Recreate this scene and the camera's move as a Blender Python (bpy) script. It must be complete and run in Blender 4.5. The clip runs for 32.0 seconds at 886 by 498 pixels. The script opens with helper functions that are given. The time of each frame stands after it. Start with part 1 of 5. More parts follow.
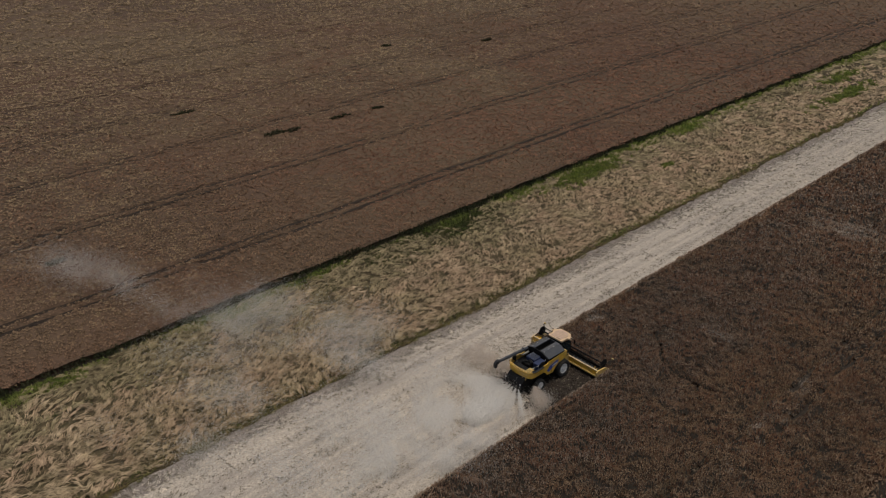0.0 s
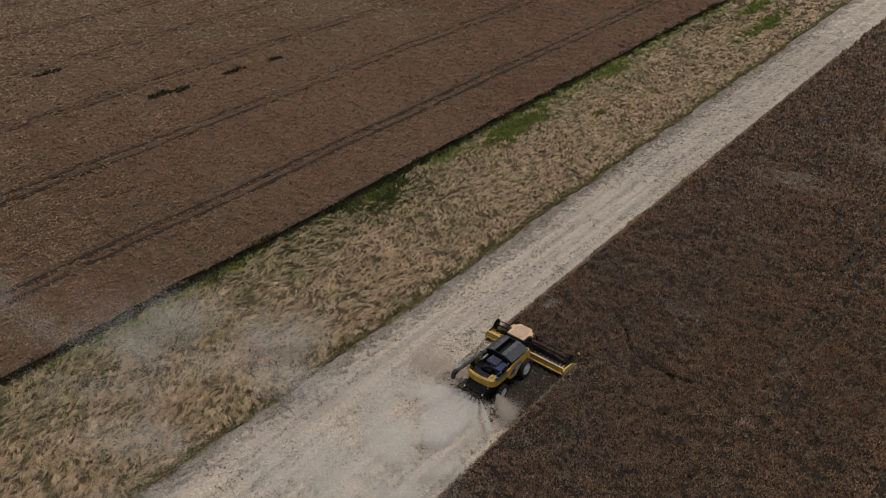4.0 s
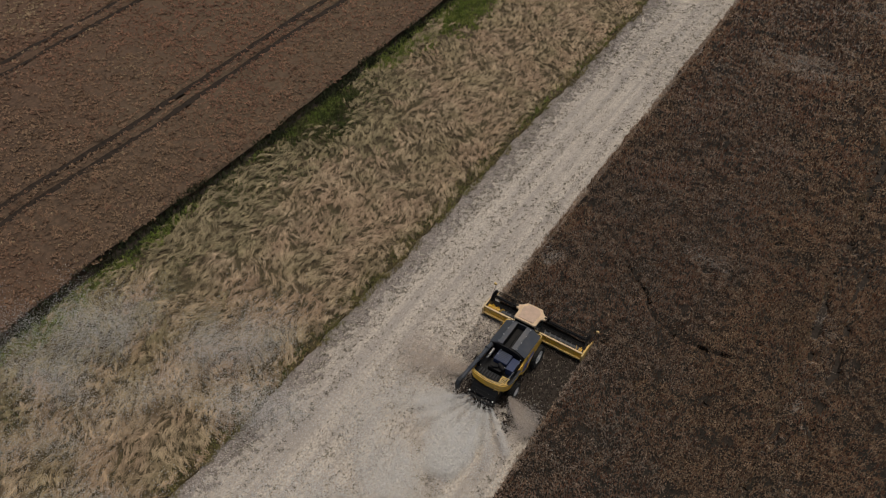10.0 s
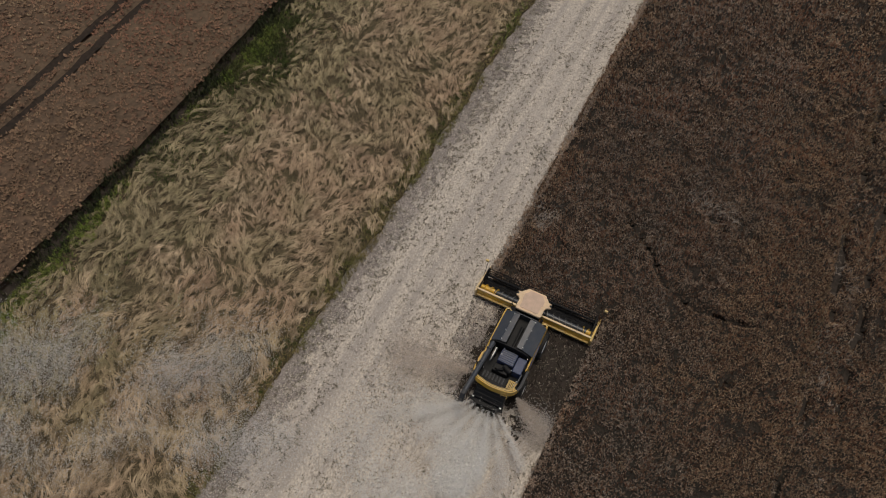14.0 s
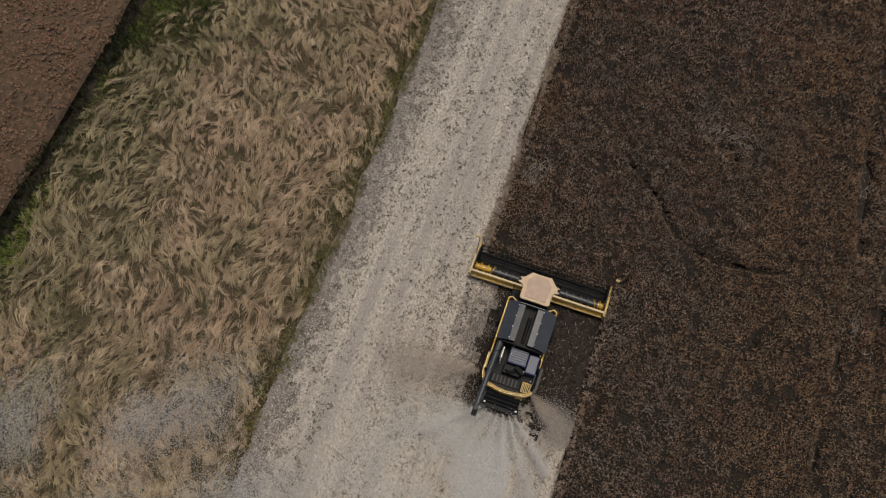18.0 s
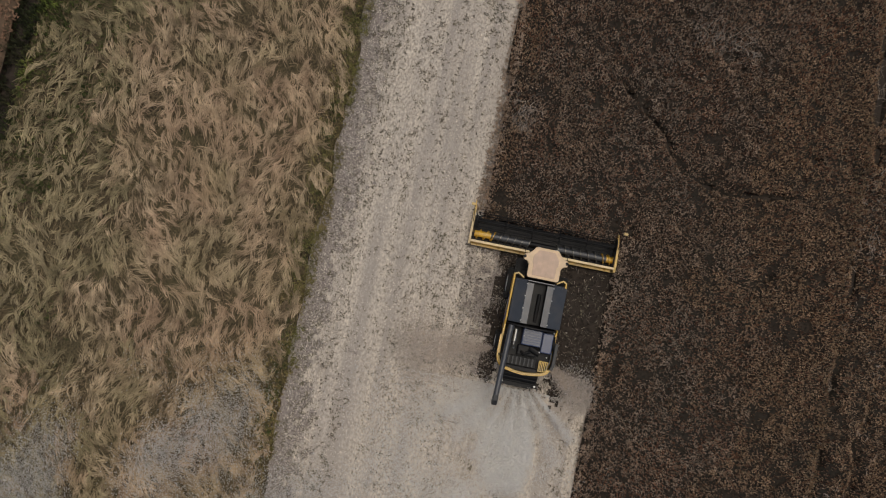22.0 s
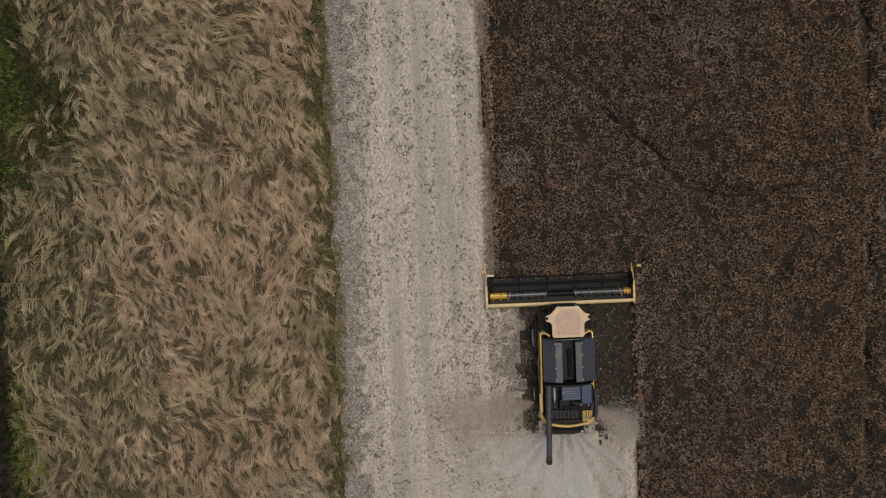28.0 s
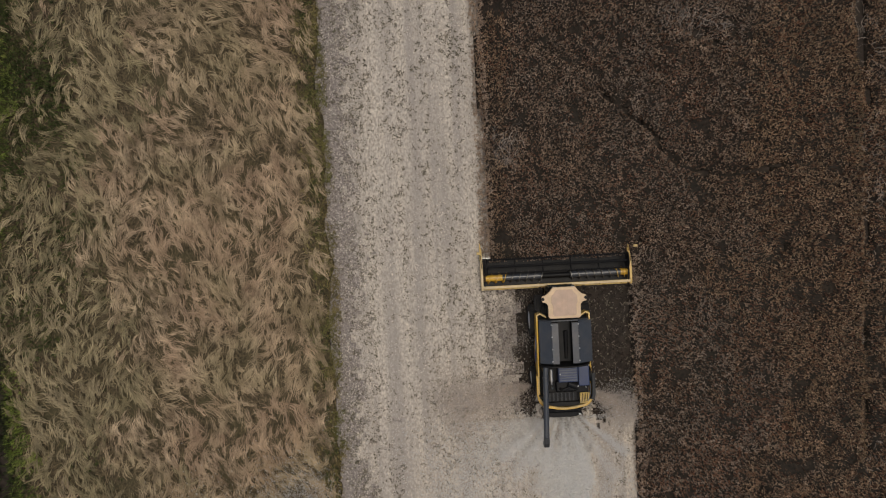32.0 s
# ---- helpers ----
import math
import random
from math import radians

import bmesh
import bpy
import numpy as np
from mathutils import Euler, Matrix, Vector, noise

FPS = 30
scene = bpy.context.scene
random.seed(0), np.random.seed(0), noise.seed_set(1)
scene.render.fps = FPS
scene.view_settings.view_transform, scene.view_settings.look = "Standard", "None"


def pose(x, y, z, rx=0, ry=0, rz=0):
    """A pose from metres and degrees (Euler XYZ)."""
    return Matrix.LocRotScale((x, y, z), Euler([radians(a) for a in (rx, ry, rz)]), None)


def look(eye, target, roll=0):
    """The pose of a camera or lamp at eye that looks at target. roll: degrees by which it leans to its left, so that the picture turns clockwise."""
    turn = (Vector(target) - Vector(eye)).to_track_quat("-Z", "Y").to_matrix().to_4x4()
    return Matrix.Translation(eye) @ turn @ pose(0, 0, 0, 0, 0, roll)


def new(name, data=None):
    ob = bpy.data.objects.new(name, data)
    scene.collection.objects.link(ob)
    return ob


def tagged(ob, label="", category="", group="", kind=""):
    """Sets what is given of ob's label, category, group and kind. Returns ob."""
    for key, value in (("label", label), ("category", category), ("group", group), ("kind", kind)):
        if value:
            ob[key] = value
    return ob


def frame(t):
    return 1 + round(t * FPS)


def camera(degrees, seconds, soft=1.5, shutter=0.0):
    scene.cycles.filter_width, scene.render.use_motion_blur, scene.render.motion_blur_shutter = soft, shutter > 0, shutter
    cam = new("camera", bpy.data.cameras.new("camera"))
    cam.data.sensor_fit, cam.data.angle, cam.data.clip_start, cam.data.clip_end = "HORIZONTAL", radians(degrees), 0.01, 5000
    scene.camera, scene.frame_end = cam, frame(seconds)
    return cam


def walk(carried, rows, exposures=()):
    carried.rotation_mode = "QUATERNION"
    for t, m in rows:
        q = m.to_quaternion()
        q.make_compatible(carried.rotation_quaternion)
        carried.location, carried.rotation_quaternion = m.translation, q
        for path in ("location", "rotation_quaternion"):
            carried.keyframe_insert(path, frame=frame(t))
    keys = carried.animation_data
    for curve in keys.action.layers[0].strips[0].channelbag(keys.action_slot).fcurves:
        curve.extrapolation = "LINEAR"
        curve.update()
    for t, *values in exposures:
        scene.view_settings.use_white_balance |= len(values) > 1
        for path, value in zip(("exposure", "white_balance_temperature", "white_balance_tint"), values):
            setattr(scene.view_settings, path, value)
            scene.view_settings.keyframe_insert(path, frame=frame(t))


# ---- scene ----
PATH = [
    (0.0, 45.36, -57.30, 51.91, 62.35, -1.07, 48.71),
    (0.5, 43.80, -56.59, 51.90, 61.72, -1.04, 48.04),
    (1.0, 42.24, -55.86, 51.89, 61.10, -1.01, 46.70),
    (1.5, 40.69, -55.13, 51.86, 60.47, -0.90, 45.19),
    (2.0, 39.13, -54.39, 51.82, 59.86, -0.81, 43.94),
    (2.5, 37.54, -53.62, 51.78, 59.25, -0.73, 43.06),
    (3.0, 35.95, -52.83, 51.76, 58.63, -0.59, 42.23),
    (3.5, 34.36, -52.01, 51.74, 57.92, -0.47, 41.21),
    (5.5, 28.51, -48.23, 51.88, 54.72, -0.24, 37.80),
    (6.0, 27.09, -47.22, 51.91, 53.80, -0.32, 37.08),
    (6.5, 25.69, -46.22, 51.94, 52.80, -0.31, 36.37),
    (7.0, 24.32, -45.20, 51.96, 51.71, -0.17, 35.67),
    (7.5, 22.97, -44.17, 52.00, 50.62, -0.05, 35.19),
    (8.0, 21.63, -43.13, 52.04, 49.50, -0.12, 34.75),
    (8.5, 20.28, -42.07, 52.06, 48.37, 0.02, 34.28),
    (9.0, 18.92, -40.98, 52.09, 47.21, 0.14, 33.83),
    (9.5, 17.53, -39.84, 52.15, 45.91, 0.38, 33.32),
    (10.0, 16.16, -38.65, 52.24, 44.58, 0.46, 32.87),
    (10.5, 14.84, -37.42, 52.37, 43.20, 0.61, 32.41),
    (11.0, 13.55, -36.17, 52.48, 41.89, 0.50, 32.25),
    (11.5, 12.27, -34.94, 52.56, 40.54, 0.53, 32.11),
    (12.0, 11.00, -33.75, 52.60, 39.27, 0.68, 31.82),
    (12.5, 9.77, -32.56, 52.58, 37.90, 0.99, 29.90),
    (13.0, 8.57, -31.35, 52.52, 36.47, 1.20, 28.07),
    (13.5, 7.44, -30.12, 52.45, 35.06, 1.48, 26.83),
    (14.0, 6.34, -28.86, 52.36, 33.66, 1.61, 25.69),
    (14.5, 5.29, -27.57, 52.27, 32.23, 1.82, 24.56),
    (16.5, 1.77, -21.92, 51.20, 26.54, 0.51, 20.92),
    (17.0, 0.94, -20.46, 51.07, 24.73, 0.24, 20.16),
    (17.5, 0.15, -19.00, 51.00, 22.96, 0.35, 19.53),
    (18.0, -0.59, -17.54, 50.96, 21.16, 0.39, 18.92),
    (18.5, -1.28, -16.06, 50.95, 19.35, 0.46, 18.13),
    (19.0, -1.94, -14.53, 50.91, 17.46, 0.39, 17.24),
    (19.5, -2.59, -12.95, 50.85, 15.40, 0.29, 16.37),
    (20.0, -3.22, -11.33, 50.78, 13.24, 0.27, 15.51),
    (20.5, -3.83, -9.70, 50.73, 11.03, 0.18, 14.56),
    (21.0, -4.39, -8.06, 50.68, 8.84, 0.23, 13.46),
    (21.5, -4.90, -6.46, 50.65, 6.71, 0.20, 12.39),
    (22.0, -5.36, -4.90, 50.64, 4.68, 0.22, 11.26),
    (22.5, -5.76, -3.39, 50.65, 2.79, 0.15, 9.85),
    (23.0, -6.09, -1.95, 50.67, 0.91, 0.05, 8.01),
    (23.5, -6.39, -0.58, 50.70, -1.02, -0.02, 6.12),
    (24.0, -6.62, 0.69, 50.73, -2.11, -0.09, 4.28),
    (24.5, -6.83, 1.86, 50.77, -2.10, -0.15, 2.43),
    (25.0, -6.97, 2.91, 50.78, -2.13, -0.15, 0.91),
    (25.5, -7.06, 3.85, 50.76, -2.27, 0.03, -0.25),
    (26.0, -7.11, 4.70, 50.73, -2.53, -0.23, -1.58),
    (26.5, -7.12, 5.47, 50.71, -2.87, -0.06, -2.14),
    (28.5, -7.10, 6.65, 50.51, -3.41, -0.00, -2.56),
    (29.0, -7.06, 6.56, 50.46, -3.36, -0.03, -2.59),
    (29.5, -7.02, 6.41, 50.43, -3.30, -0.11, -2.63),
    (30.0, -7.00, 6.22, 50.40, -3.24, -0.04, -2.79),
    (30.5, -6.95, 6.00, 50.36, -3.19, -0.07, -2.84),
    (31.0, -6.90, 5.77, 50.32, -3.17, -0.06, -2.91),
    (31.5, -6.87, 5.52, 50.28, -3.17, -0.04, -2.97),
    (32.0, -6.83, 5.27, 50.24, -3.18, -0.01, -2.97),
]

cam = camera(58.37, 32.0, soft=1.15)
walk(cam, [(t, pose(x, y, z, rx, 0, rz) @ pose(0, 0, 0, 0, 0, roll)) for t, x, y, z, rx, roll, rz in PATH],
     exposures=[(0.0, -0.14, 7000, 8), (12.0, -0.17, 6930, 8), (22.0, -0.23, 6850, 8), (32.0, -0.23, 6850, 8)])

# ---- sky and light: a dull, overcast day ----
world = bpy.data.worlds.new("overcast_sky")
scene.world = world
world.use_nodes = True
wn = world.node_tree
sky = wn.nodes.new("ShaderNodeTexSky")
sky.sky_type = "NISHITA"
sky.sun_disc = False
sky.sun_elevation, sky.sun_rotation = radians(80), radians(29)
sky.dust_density, sky.ozone_density, sky.air_density = 4.0, 1.0, 1.0
wn.links.new(sky.outputs[0], wn.nodes["Background"].inputs[0])
wn.nodes["Background"].inputs[1].default_value = 0.072
sun_data = bpy.data.lights.new("sun", "SUN")
sun_data.energy, sun_data.angle, sun_data.color = 1.5, radians(22), (1.0, 0.95, 0.88)
sun = new("sun", sun_data)
sun.matrix_world = look((5, 9, 60), (0, 0, 0))

rng = np.random.default_rng(7)


# ---- materials ----
def mat(name, dark, light, fine=6.0, coarse=0.15, patch=None, patch_amount=0.5, island=0.35, rough=0.85, metal=0.0,
        bump=0.2, translucent=0.0, stretch=None, spec=0.3, patch_stretch=None, patch2=None, cover=1.0):
    """A node material: two colours mixed by fine noise, a third in coarse patches, lighter or darker piece by piece."""
    m = bpy.data.materials.new(name)
    m.use_nodes = True
    nt = m.node_tree
    n, l = nt.nodes, nt.links
    bsdf = n["Principled BSDF"]
    geo = n.new("ShaderNodeNewGeometry")
    src = geo.outputs["Position"]
    if stretch:
        mp = n.new("ShaderNodeMapping")
        mp.inputs["Scale"].default_value = stretch
        l.new(src, mp.inputs["Vector"])
        vec = mp.outputs[0]
    else:
        vec = src
    n1 = n.new("ShaderNodeTexNoise")
    n1.inputs["Scale"].default_value, n1.inputs["Detail"].default_value = fine, 5
    l.new(vec, n1.inputs["Vector"])
    ramp = n.new("ShaderNodeMapRange")
    ramp.inputs[1].default_value, ramp.inputs[2].default_value = 0.32, 0.68
    l.new(n1.outputs[0], ramp.inputs[0])
    mix = n.new("ShaderNodeMix")
    mix.data_type = "RGBA"
    mix.inputs[6].default_value, mix.inputs[7].default_value = (*dark, 1), (*light, 1)
    l.new(ramp.outputs[0], mix.inputs[0])
    col = mix.outputs[2]
    if patch:
        n2 = n.new("ShaderNodeTexNoise")
        n2.inputs["Scale"].default_value, n2.inputs["Detail"].default_value = coarse, 4
        if patch_stretch:
            mq = n.new("ShaderNodeMapping")
            mq.inputs["Scale"].default_value = patch_stretch
            l.new(src, mq.inputs["Vector"])
            l.new(mq.outputs[0], n2.inputs["Vector"])
        else:
            l.new(src, n2.inputs["Vector"])
        r2 = n.new("ShaderNodeMapRange")
        r2.inputs[1].default_value, r2.inputs[2].default_value = 0.42, 0.62
        r2.inputs[4].default_value = patch_amount
        l.new(n2.outputs[0], r2.inputs[0])
        mx = n.new("ShaderNodeMix")
        mx.data_type = "RGBA"
        mx.inputs[7].default_value = (*patch, 1)
        l.new(r2.outputs[0], mx.inputs[0])
        l.new(col, mx.inputs[6])
        col = mx.outputs[2]
    if patch2:
        n4 = n.new("ShaderNodeTexNoise")
        n4.inputs["Scale"].default_value, n4.inputs["Detail"].default_value = patch2[1], 4
        shift = n.new("ShaderNodeVectorMath")
        shift.inputs[1].default_value = (37.0, 11.0, 5.0)
        l.new(src, shift.inputs[0])
        l.new(shift.outputs[0], n4.inputs["Vector"])
        r4 = n.new("ShaderNodeMapRange")
        r4.inputs[1].default_value, r4.inputs[2].default_value = 0.45, 0.62
        r4.inputs[4].default_value = patch2[2]
        l.new(n4.outputs[0], r4.inputs[0])
        m4 = n.new("ShaderNodeMix")
        m4.data_type = "RGBA"
        m4.inputs[7].default_value = (*patch2[0], 1)
        l.new(r4.outputs[0], m4.inputs[0])
        l.new(col, m4.inputs[6])
        col = m4.outputs[2]
    if island:
        hs = n.new("ShaderNodeHueSaturation")
        r3 = n.new("ShaderNodeMapRange")
        r3.inputs[3].default_value, r3.inputs[4].default_value = 1 - island, 1 + island
        l.new(geo.outputs["Random Per Island"], r3.inputs[0])
        l.new(r3.outputs[0], hs.inputs["Value"])
        l.new(col, hs.inputs["Color"])
        col = hs.outputs[0]
    l.new(col, bsdf.inputs["Base Color"])
    bsdf.inputs["Roughness"].default_value, bsdf.inputs["Metallic"].default_value = rough, metal
    bsdf.inputs["Specular IOR Level"].default_value = spec
    if bump:
        b = n.new("ShaderNodeBump")
        b.inputs["Strength"].default_value, b.inputs["Distance"].default_value = bump, 0.05
        l.new(n1.outputs[0], b.inputs["Height"])
        l.new(b.outputs[0], bsdf.inputs["Normal"])
    if translucent:
        tr = n.new("ShaderNodeBsdfTranslucent")
        l.new(col, tr.inputs[0])
        ms = n.new("ShaderNodeMixShader")
        ms.inputs[0].default_value = translucent
        l.new(bsdf.outputs[0], ms.inputs[1])
        l.new(tr.outputs[0], ms.inputs[2])
        l.new(ms.outputs[0], n["Material Output"].inputs[0])
        if cover < 1:
            clear = n.new("ShaderNodeBsdfTransparent")
            thin = n.new("ShaderNodeMixShader")
            thin.inputs[0].default_value = cover
            l.new(clear.outputs[0], thin.inputs[1])
            l.new(ms.outputs[0], thin.inputs[2])
            l.new(thin.outputs[0], n["Material Output"].inputs[0])
    return m


M_SOIL = mat("dark_soil", (0.020, 0.015, 0.011), (0.05, 0.037, 0.028), 3.0, 0.2, (0.04, 0.032, 0.026), 0.6, 0, bump=0.6)
M_CROP = mat("ripe_crop", (0.225, 0.162, 0.12), (0.56, 0.41, 0.298), 1.2, 0.28, (0.335, 0.283, 0.24), 0.5, 0.28, patch2=((0.43, 0.29, 0.19), 0.12, 0.5))
M_CROP_WARM = mat("tan_brown_crop", (0.265, 0.182, 0.118), (0.58, 0.402, 0.262), 1.2, 0.28, (0.33, 0.262, 0.20), 0.4, 0.28, patch2=((0.45, 0.295, 0.18), 0.14, 0.5))
M_CROP_TALL = mat("red_brown_stems", (0.18, 0.10, 0.062), (0.42, 0.24, 0.15), 0.7, 0.33, (0.185, 0.128, 0.083), 0.65, 0.18, patch2=((0.43, 0.205, 0.12), 0.18, 0.75))
M_STEM = mat("dark_stems", (0.055, 0.026, 0.017), (0.16, 0.078, 0.048), 2.0, 0.2, (0.07, 0.045, 0.034), 0.4, 0.5)
# Near-black on purpose: the shade in gaps between plants is in this colour.
M_CROP_GAP_SHADE = mat("crop_gap_shade", (0.008, 0.006, 0.004), (0.042, 0.030, 0.021), 6.0, 0.13, (0.025, 0.022, 0.017), 0.5, 0, bump=1.0)
M_CROP_RED = mat("red_brown_crop", (0.142, 0.084, 0.053), (0.275, 0.170, 0.105), 0.6, 0.06, (0.23, 0.164, 0.10), 0.5, 0.22, patch2=((0.22, 0.117, 0.075), 0.05, 0.6))
M_CROP_TAN = mat("tan_crop", (0.215, 0.153, 0.092), (0.365, 0.268, 0.162), 0.6, 0.06, (0.285, 0.197, 0.121), 0.5, 0.18)
M_CROP_RUST = mat("rust_crop", (0.15, 0.076, 0.049), (0.285, 0.146, 0.092), 0.6, 0.06, (0.25, 0.142, 0.088), 0.4, 0.2)
# Darker copy of the red crop colours, with the shade beneath tufts painted in.
M_CROP_RED_SHADE = mat("red_brown_gap_shade", (0.042, 0.026, 0.017), (0.145, 0.09, 0.057), 2.5, 0.012, (0.145, 0.104, 0.064), 0.6, 0, bump=1.0, patch2=((0.122, 0.066, 0.043), 0.02, 0.5))
M_STRAW = mat("lodged_straw", (0.175, 0.126, 0.076), (0.645, 0.49, 0.322), 1.0, 0.22, (0.31, 0.255, 0.135), 0.5, 0.3, rough=0.7, patch2=((0.45, 0.30, 0.20), 0.26, 0.55))
# Loose straw below the locks, its brown deepened to paint the shaded gaps.
M_STRAW_SHADED = mat("matted_straw", (0.085, 0.060, 0.034), (0.29, 0.215, 0.13), 2.0, 0.3, (0.16, 0.13, 0.062), 0.5, 0.42, rough=0.75)
M_STRAW_OLIVE = mat("olive_straw", (0.135, 0.112, 0.058), (0.41, 0.335, 0.19), 0.9, 0.3, (0.46, 0.36, 0.225), 0.4, 0.33, rough=0.7)
# Sheet under the straw: shade between the locks is put into this dark brown.
M_STRAW_GAP_SHADE = mat("straw_bed", (0.028, 0.021, 0.011), (0.145, 0.11, 0.062), 8.0, 0.35, (0.08, 0.07, 0.033), 0.6, 0, bump=1.0)
M_GRASS = mat("green_grass", (0.030, 0.044, 0.011), (0.085, 0.105, 0.028), 1.5, 0.3, (0.12, 0.115, 0.042), 0.5, 0.5)
M_DITCH = mat("dark_ditch_growth", (0.020, 0.026, 0.011), (0.055, 0.062, 0.024), 2.0, 0.3, (0.07, 0.05, 0.03), 0.4, 0.5)
M_CHAFF = mat("chaff_bed", (0.34, 0.295, 0.25), (0.70, 0.625, 0.53), 8.0, 1.1, (0.36, 0.32, 0.285), 0.8, 0, bump=0.6, stretch=(1.0, 0.6, 1.0), patch_stretch=(1.0, 0.035, 1.0))
M_CHAFF_BIT = mat("chopped_straw", (0.46, 0.40, 0.335), (0.72, 0.64, 0.54), 1.2, 1.8, (0.50, 0.445, 0.405), 0.6, 0.25, patch_stretch=(1.0, 0.035, 1.0))
M_STUBBLE = mat("grey_stubble", (0.11, 0.094, 0.072), (0.25, 0.213, 0.165), 3.0, 0.4, (0.17, 0.157, 0.105), 0.6, 0.35)
M_DUST = mat("dust", (0.96, 0.94, 0.905), (0.98, 0.965, 0.94), 0.3, 0.2, None, 0, 0.03, rough=1.0, bump=0, translucent=0.5, spec=0.0, cover=0.55)
M_DUST_TAN = mat("tan_dust", (0.76, 0.67, 0.59), (0.83, 0.75, 0.67), 0.3, 0.2, None, 0, 0.03, rough=1.0, bump=0, translucent=0.5, spec=0.0, cover=0.5)
M_STUBBLE_BED = mat("stubble_bed", (0.125, 0.105, 0.092), (0.43, 0.375, 0.335), 9.0, 0.6, (0.30, 0.26, 0.235), 0.6, 0, bump=0.8)
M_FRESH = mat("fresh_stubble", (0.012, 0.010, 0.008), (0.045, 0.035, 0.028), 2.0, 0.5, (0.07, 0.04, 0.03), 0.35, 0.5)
M_FRINGE = mat("brown_fringe", (0.105, 0.082, 0.032), (0.29, 0.225, 0.10), 1.5, 0.3, (0.15, 0.155, 0.045), 0.65, 0.4)
M_CROP_PALE = mat("bleached_stems", (0.14, 0.105, 0.08), (0.37, 0.295, 0.235), 2.0, 0.3, (0.24, 0.215, 0.195), 0.6, 0.5)


# ---- mesh helpers ----
def tri_mesh(name, verts, faces, material):
    """A mesh from whole arrays of corners and of triangles or quads."""
    verts, faces = np.asarray(verts, np.float32), np.asarray(faces, np.int32)
    k = faces.shape[1]
    me = bpy.data.meshes.new(name)
    me.vertices.add(len(verts))
    me.vertices.foreach_set("co", verts.ravel())
    me.loops.add(faces.size)
    me.loops.foreach_set("vertex_index", faces.ravel())
    me.polygons.add(len(faces))
    me.polygons.foreach_set("loop_start", np.arange(0, faces.size, k, dtype=np.int32))
    me.polygons.foreach_set("loop_total", np.full(len(faces), k, np.int32))
    me.update(calc_edges=True)
    me.materials.append(material)
    return me


def lattice(x, y, scale, seed):
    """Smooth value noise from -1 to 1 on whole arrays."""
    xs, ys = np.asarray(x) / scale, np.asarray(y) / scale
    x0, y0 = np.floor(xs).astype(np.int64), np.floor(ys).astype(np.int64)
    fx, fy = xs - x0, ys - y0
    fx, fy = fx * fx * (3 - 2 * fx), fy * fy * (3 - 2 * fy)

    def h(a, b):
        v = (a * 374761393 + b * 668265263 + seed * 974634777) & 0xFFFFFFFF
        v = ((v ^ (v >> 13)) * 1274126177) & 0xFFFFFFFF
        return ((v ^ (v >> 16)) & 0xFFFF) / 32767.5 - 1
    return (h(x0, y0) * (1 - fx) + h(x0 + 1, y0) * fx) * (1 - fy) + (h(x0, y0 + 1) * (1 - fx) + h(x0 + 1, y0 + 1) * fx) * fy


def scatter(x0, x1, y0, y1, per_m2):
    n = int((x1 - x0) * (y1 - y0) * per_m2)
    return rng.uniform(x0, x1, n), rng.uniform(y0, y1, n)


def graded(x0, x1, y0, y1, per_m2, size, tile=6.0):
    """Places and sizes: where the size grows, the places thin out by its square, so that the cover stays the same."""
    xs, ys = np.arange(x0, x1, tile), np.arange(y0, y1, tile)
    tx, ty = (a.ravel() for a in np.meshgrid(xs, ys))
    wx, wy = np.minimum(tile, x1 - tx), np.minimum(tile, y1 - ty)
    n = rng.poisson(wx * wy * per_m2 / size(tx + wx / 2, ty + wy / 2) ** 2)
    k = np.repeat(np.arange(len(tx)), n)
    x, y = tx[k] + wx[k] * rng.uniform(0, 1, len(k)), ty[k] + wy[k] * rng.uniform(0, 1, len(k))
    return x, y, size(x, y)


def blades(x, y, z, count, reach, height, width):
    """Tufts: from each place, count narrow blades that splay outwards and up."""
    n = len(x)
    x, y, z, reach, height, width = (np.repeat(np.broadcast_to(a, n), count) for a in (x, y, z, reach, height, width))
    m = n * count
    a = rng.uniform(0, 2 * np.pi, m)
    r = reach * rng.uniform(0.25, 1.0, m)
    up = height * rng.uniform(0.1, 1.0, m)
    w = width * rng.uniform(0.6, 1.4, m) * 0.5
    bx, by = x + rng.normal(0, reach * 0.25, m), y + rng.normal(0, reach * 0.25, m)
    px, py = -np.sin(a) * w, np.cos(a) * w
    v = np.empty((m, 3, 3), np.float32)
    v[:, 0] = np.stack([bx - px, by - py, z - height * 0.4], 1)
    v[:, 1] = np.stack([bx + px, by + py, z - height * 0.4], 1)
    v[:, 2] = np.stack([bx + np.cos(a) * r, by + np.sin(a) * r, z + up], 1)
    return v.reshape(-1, 3), np.arange(m * 3).reshape(-1, 3)


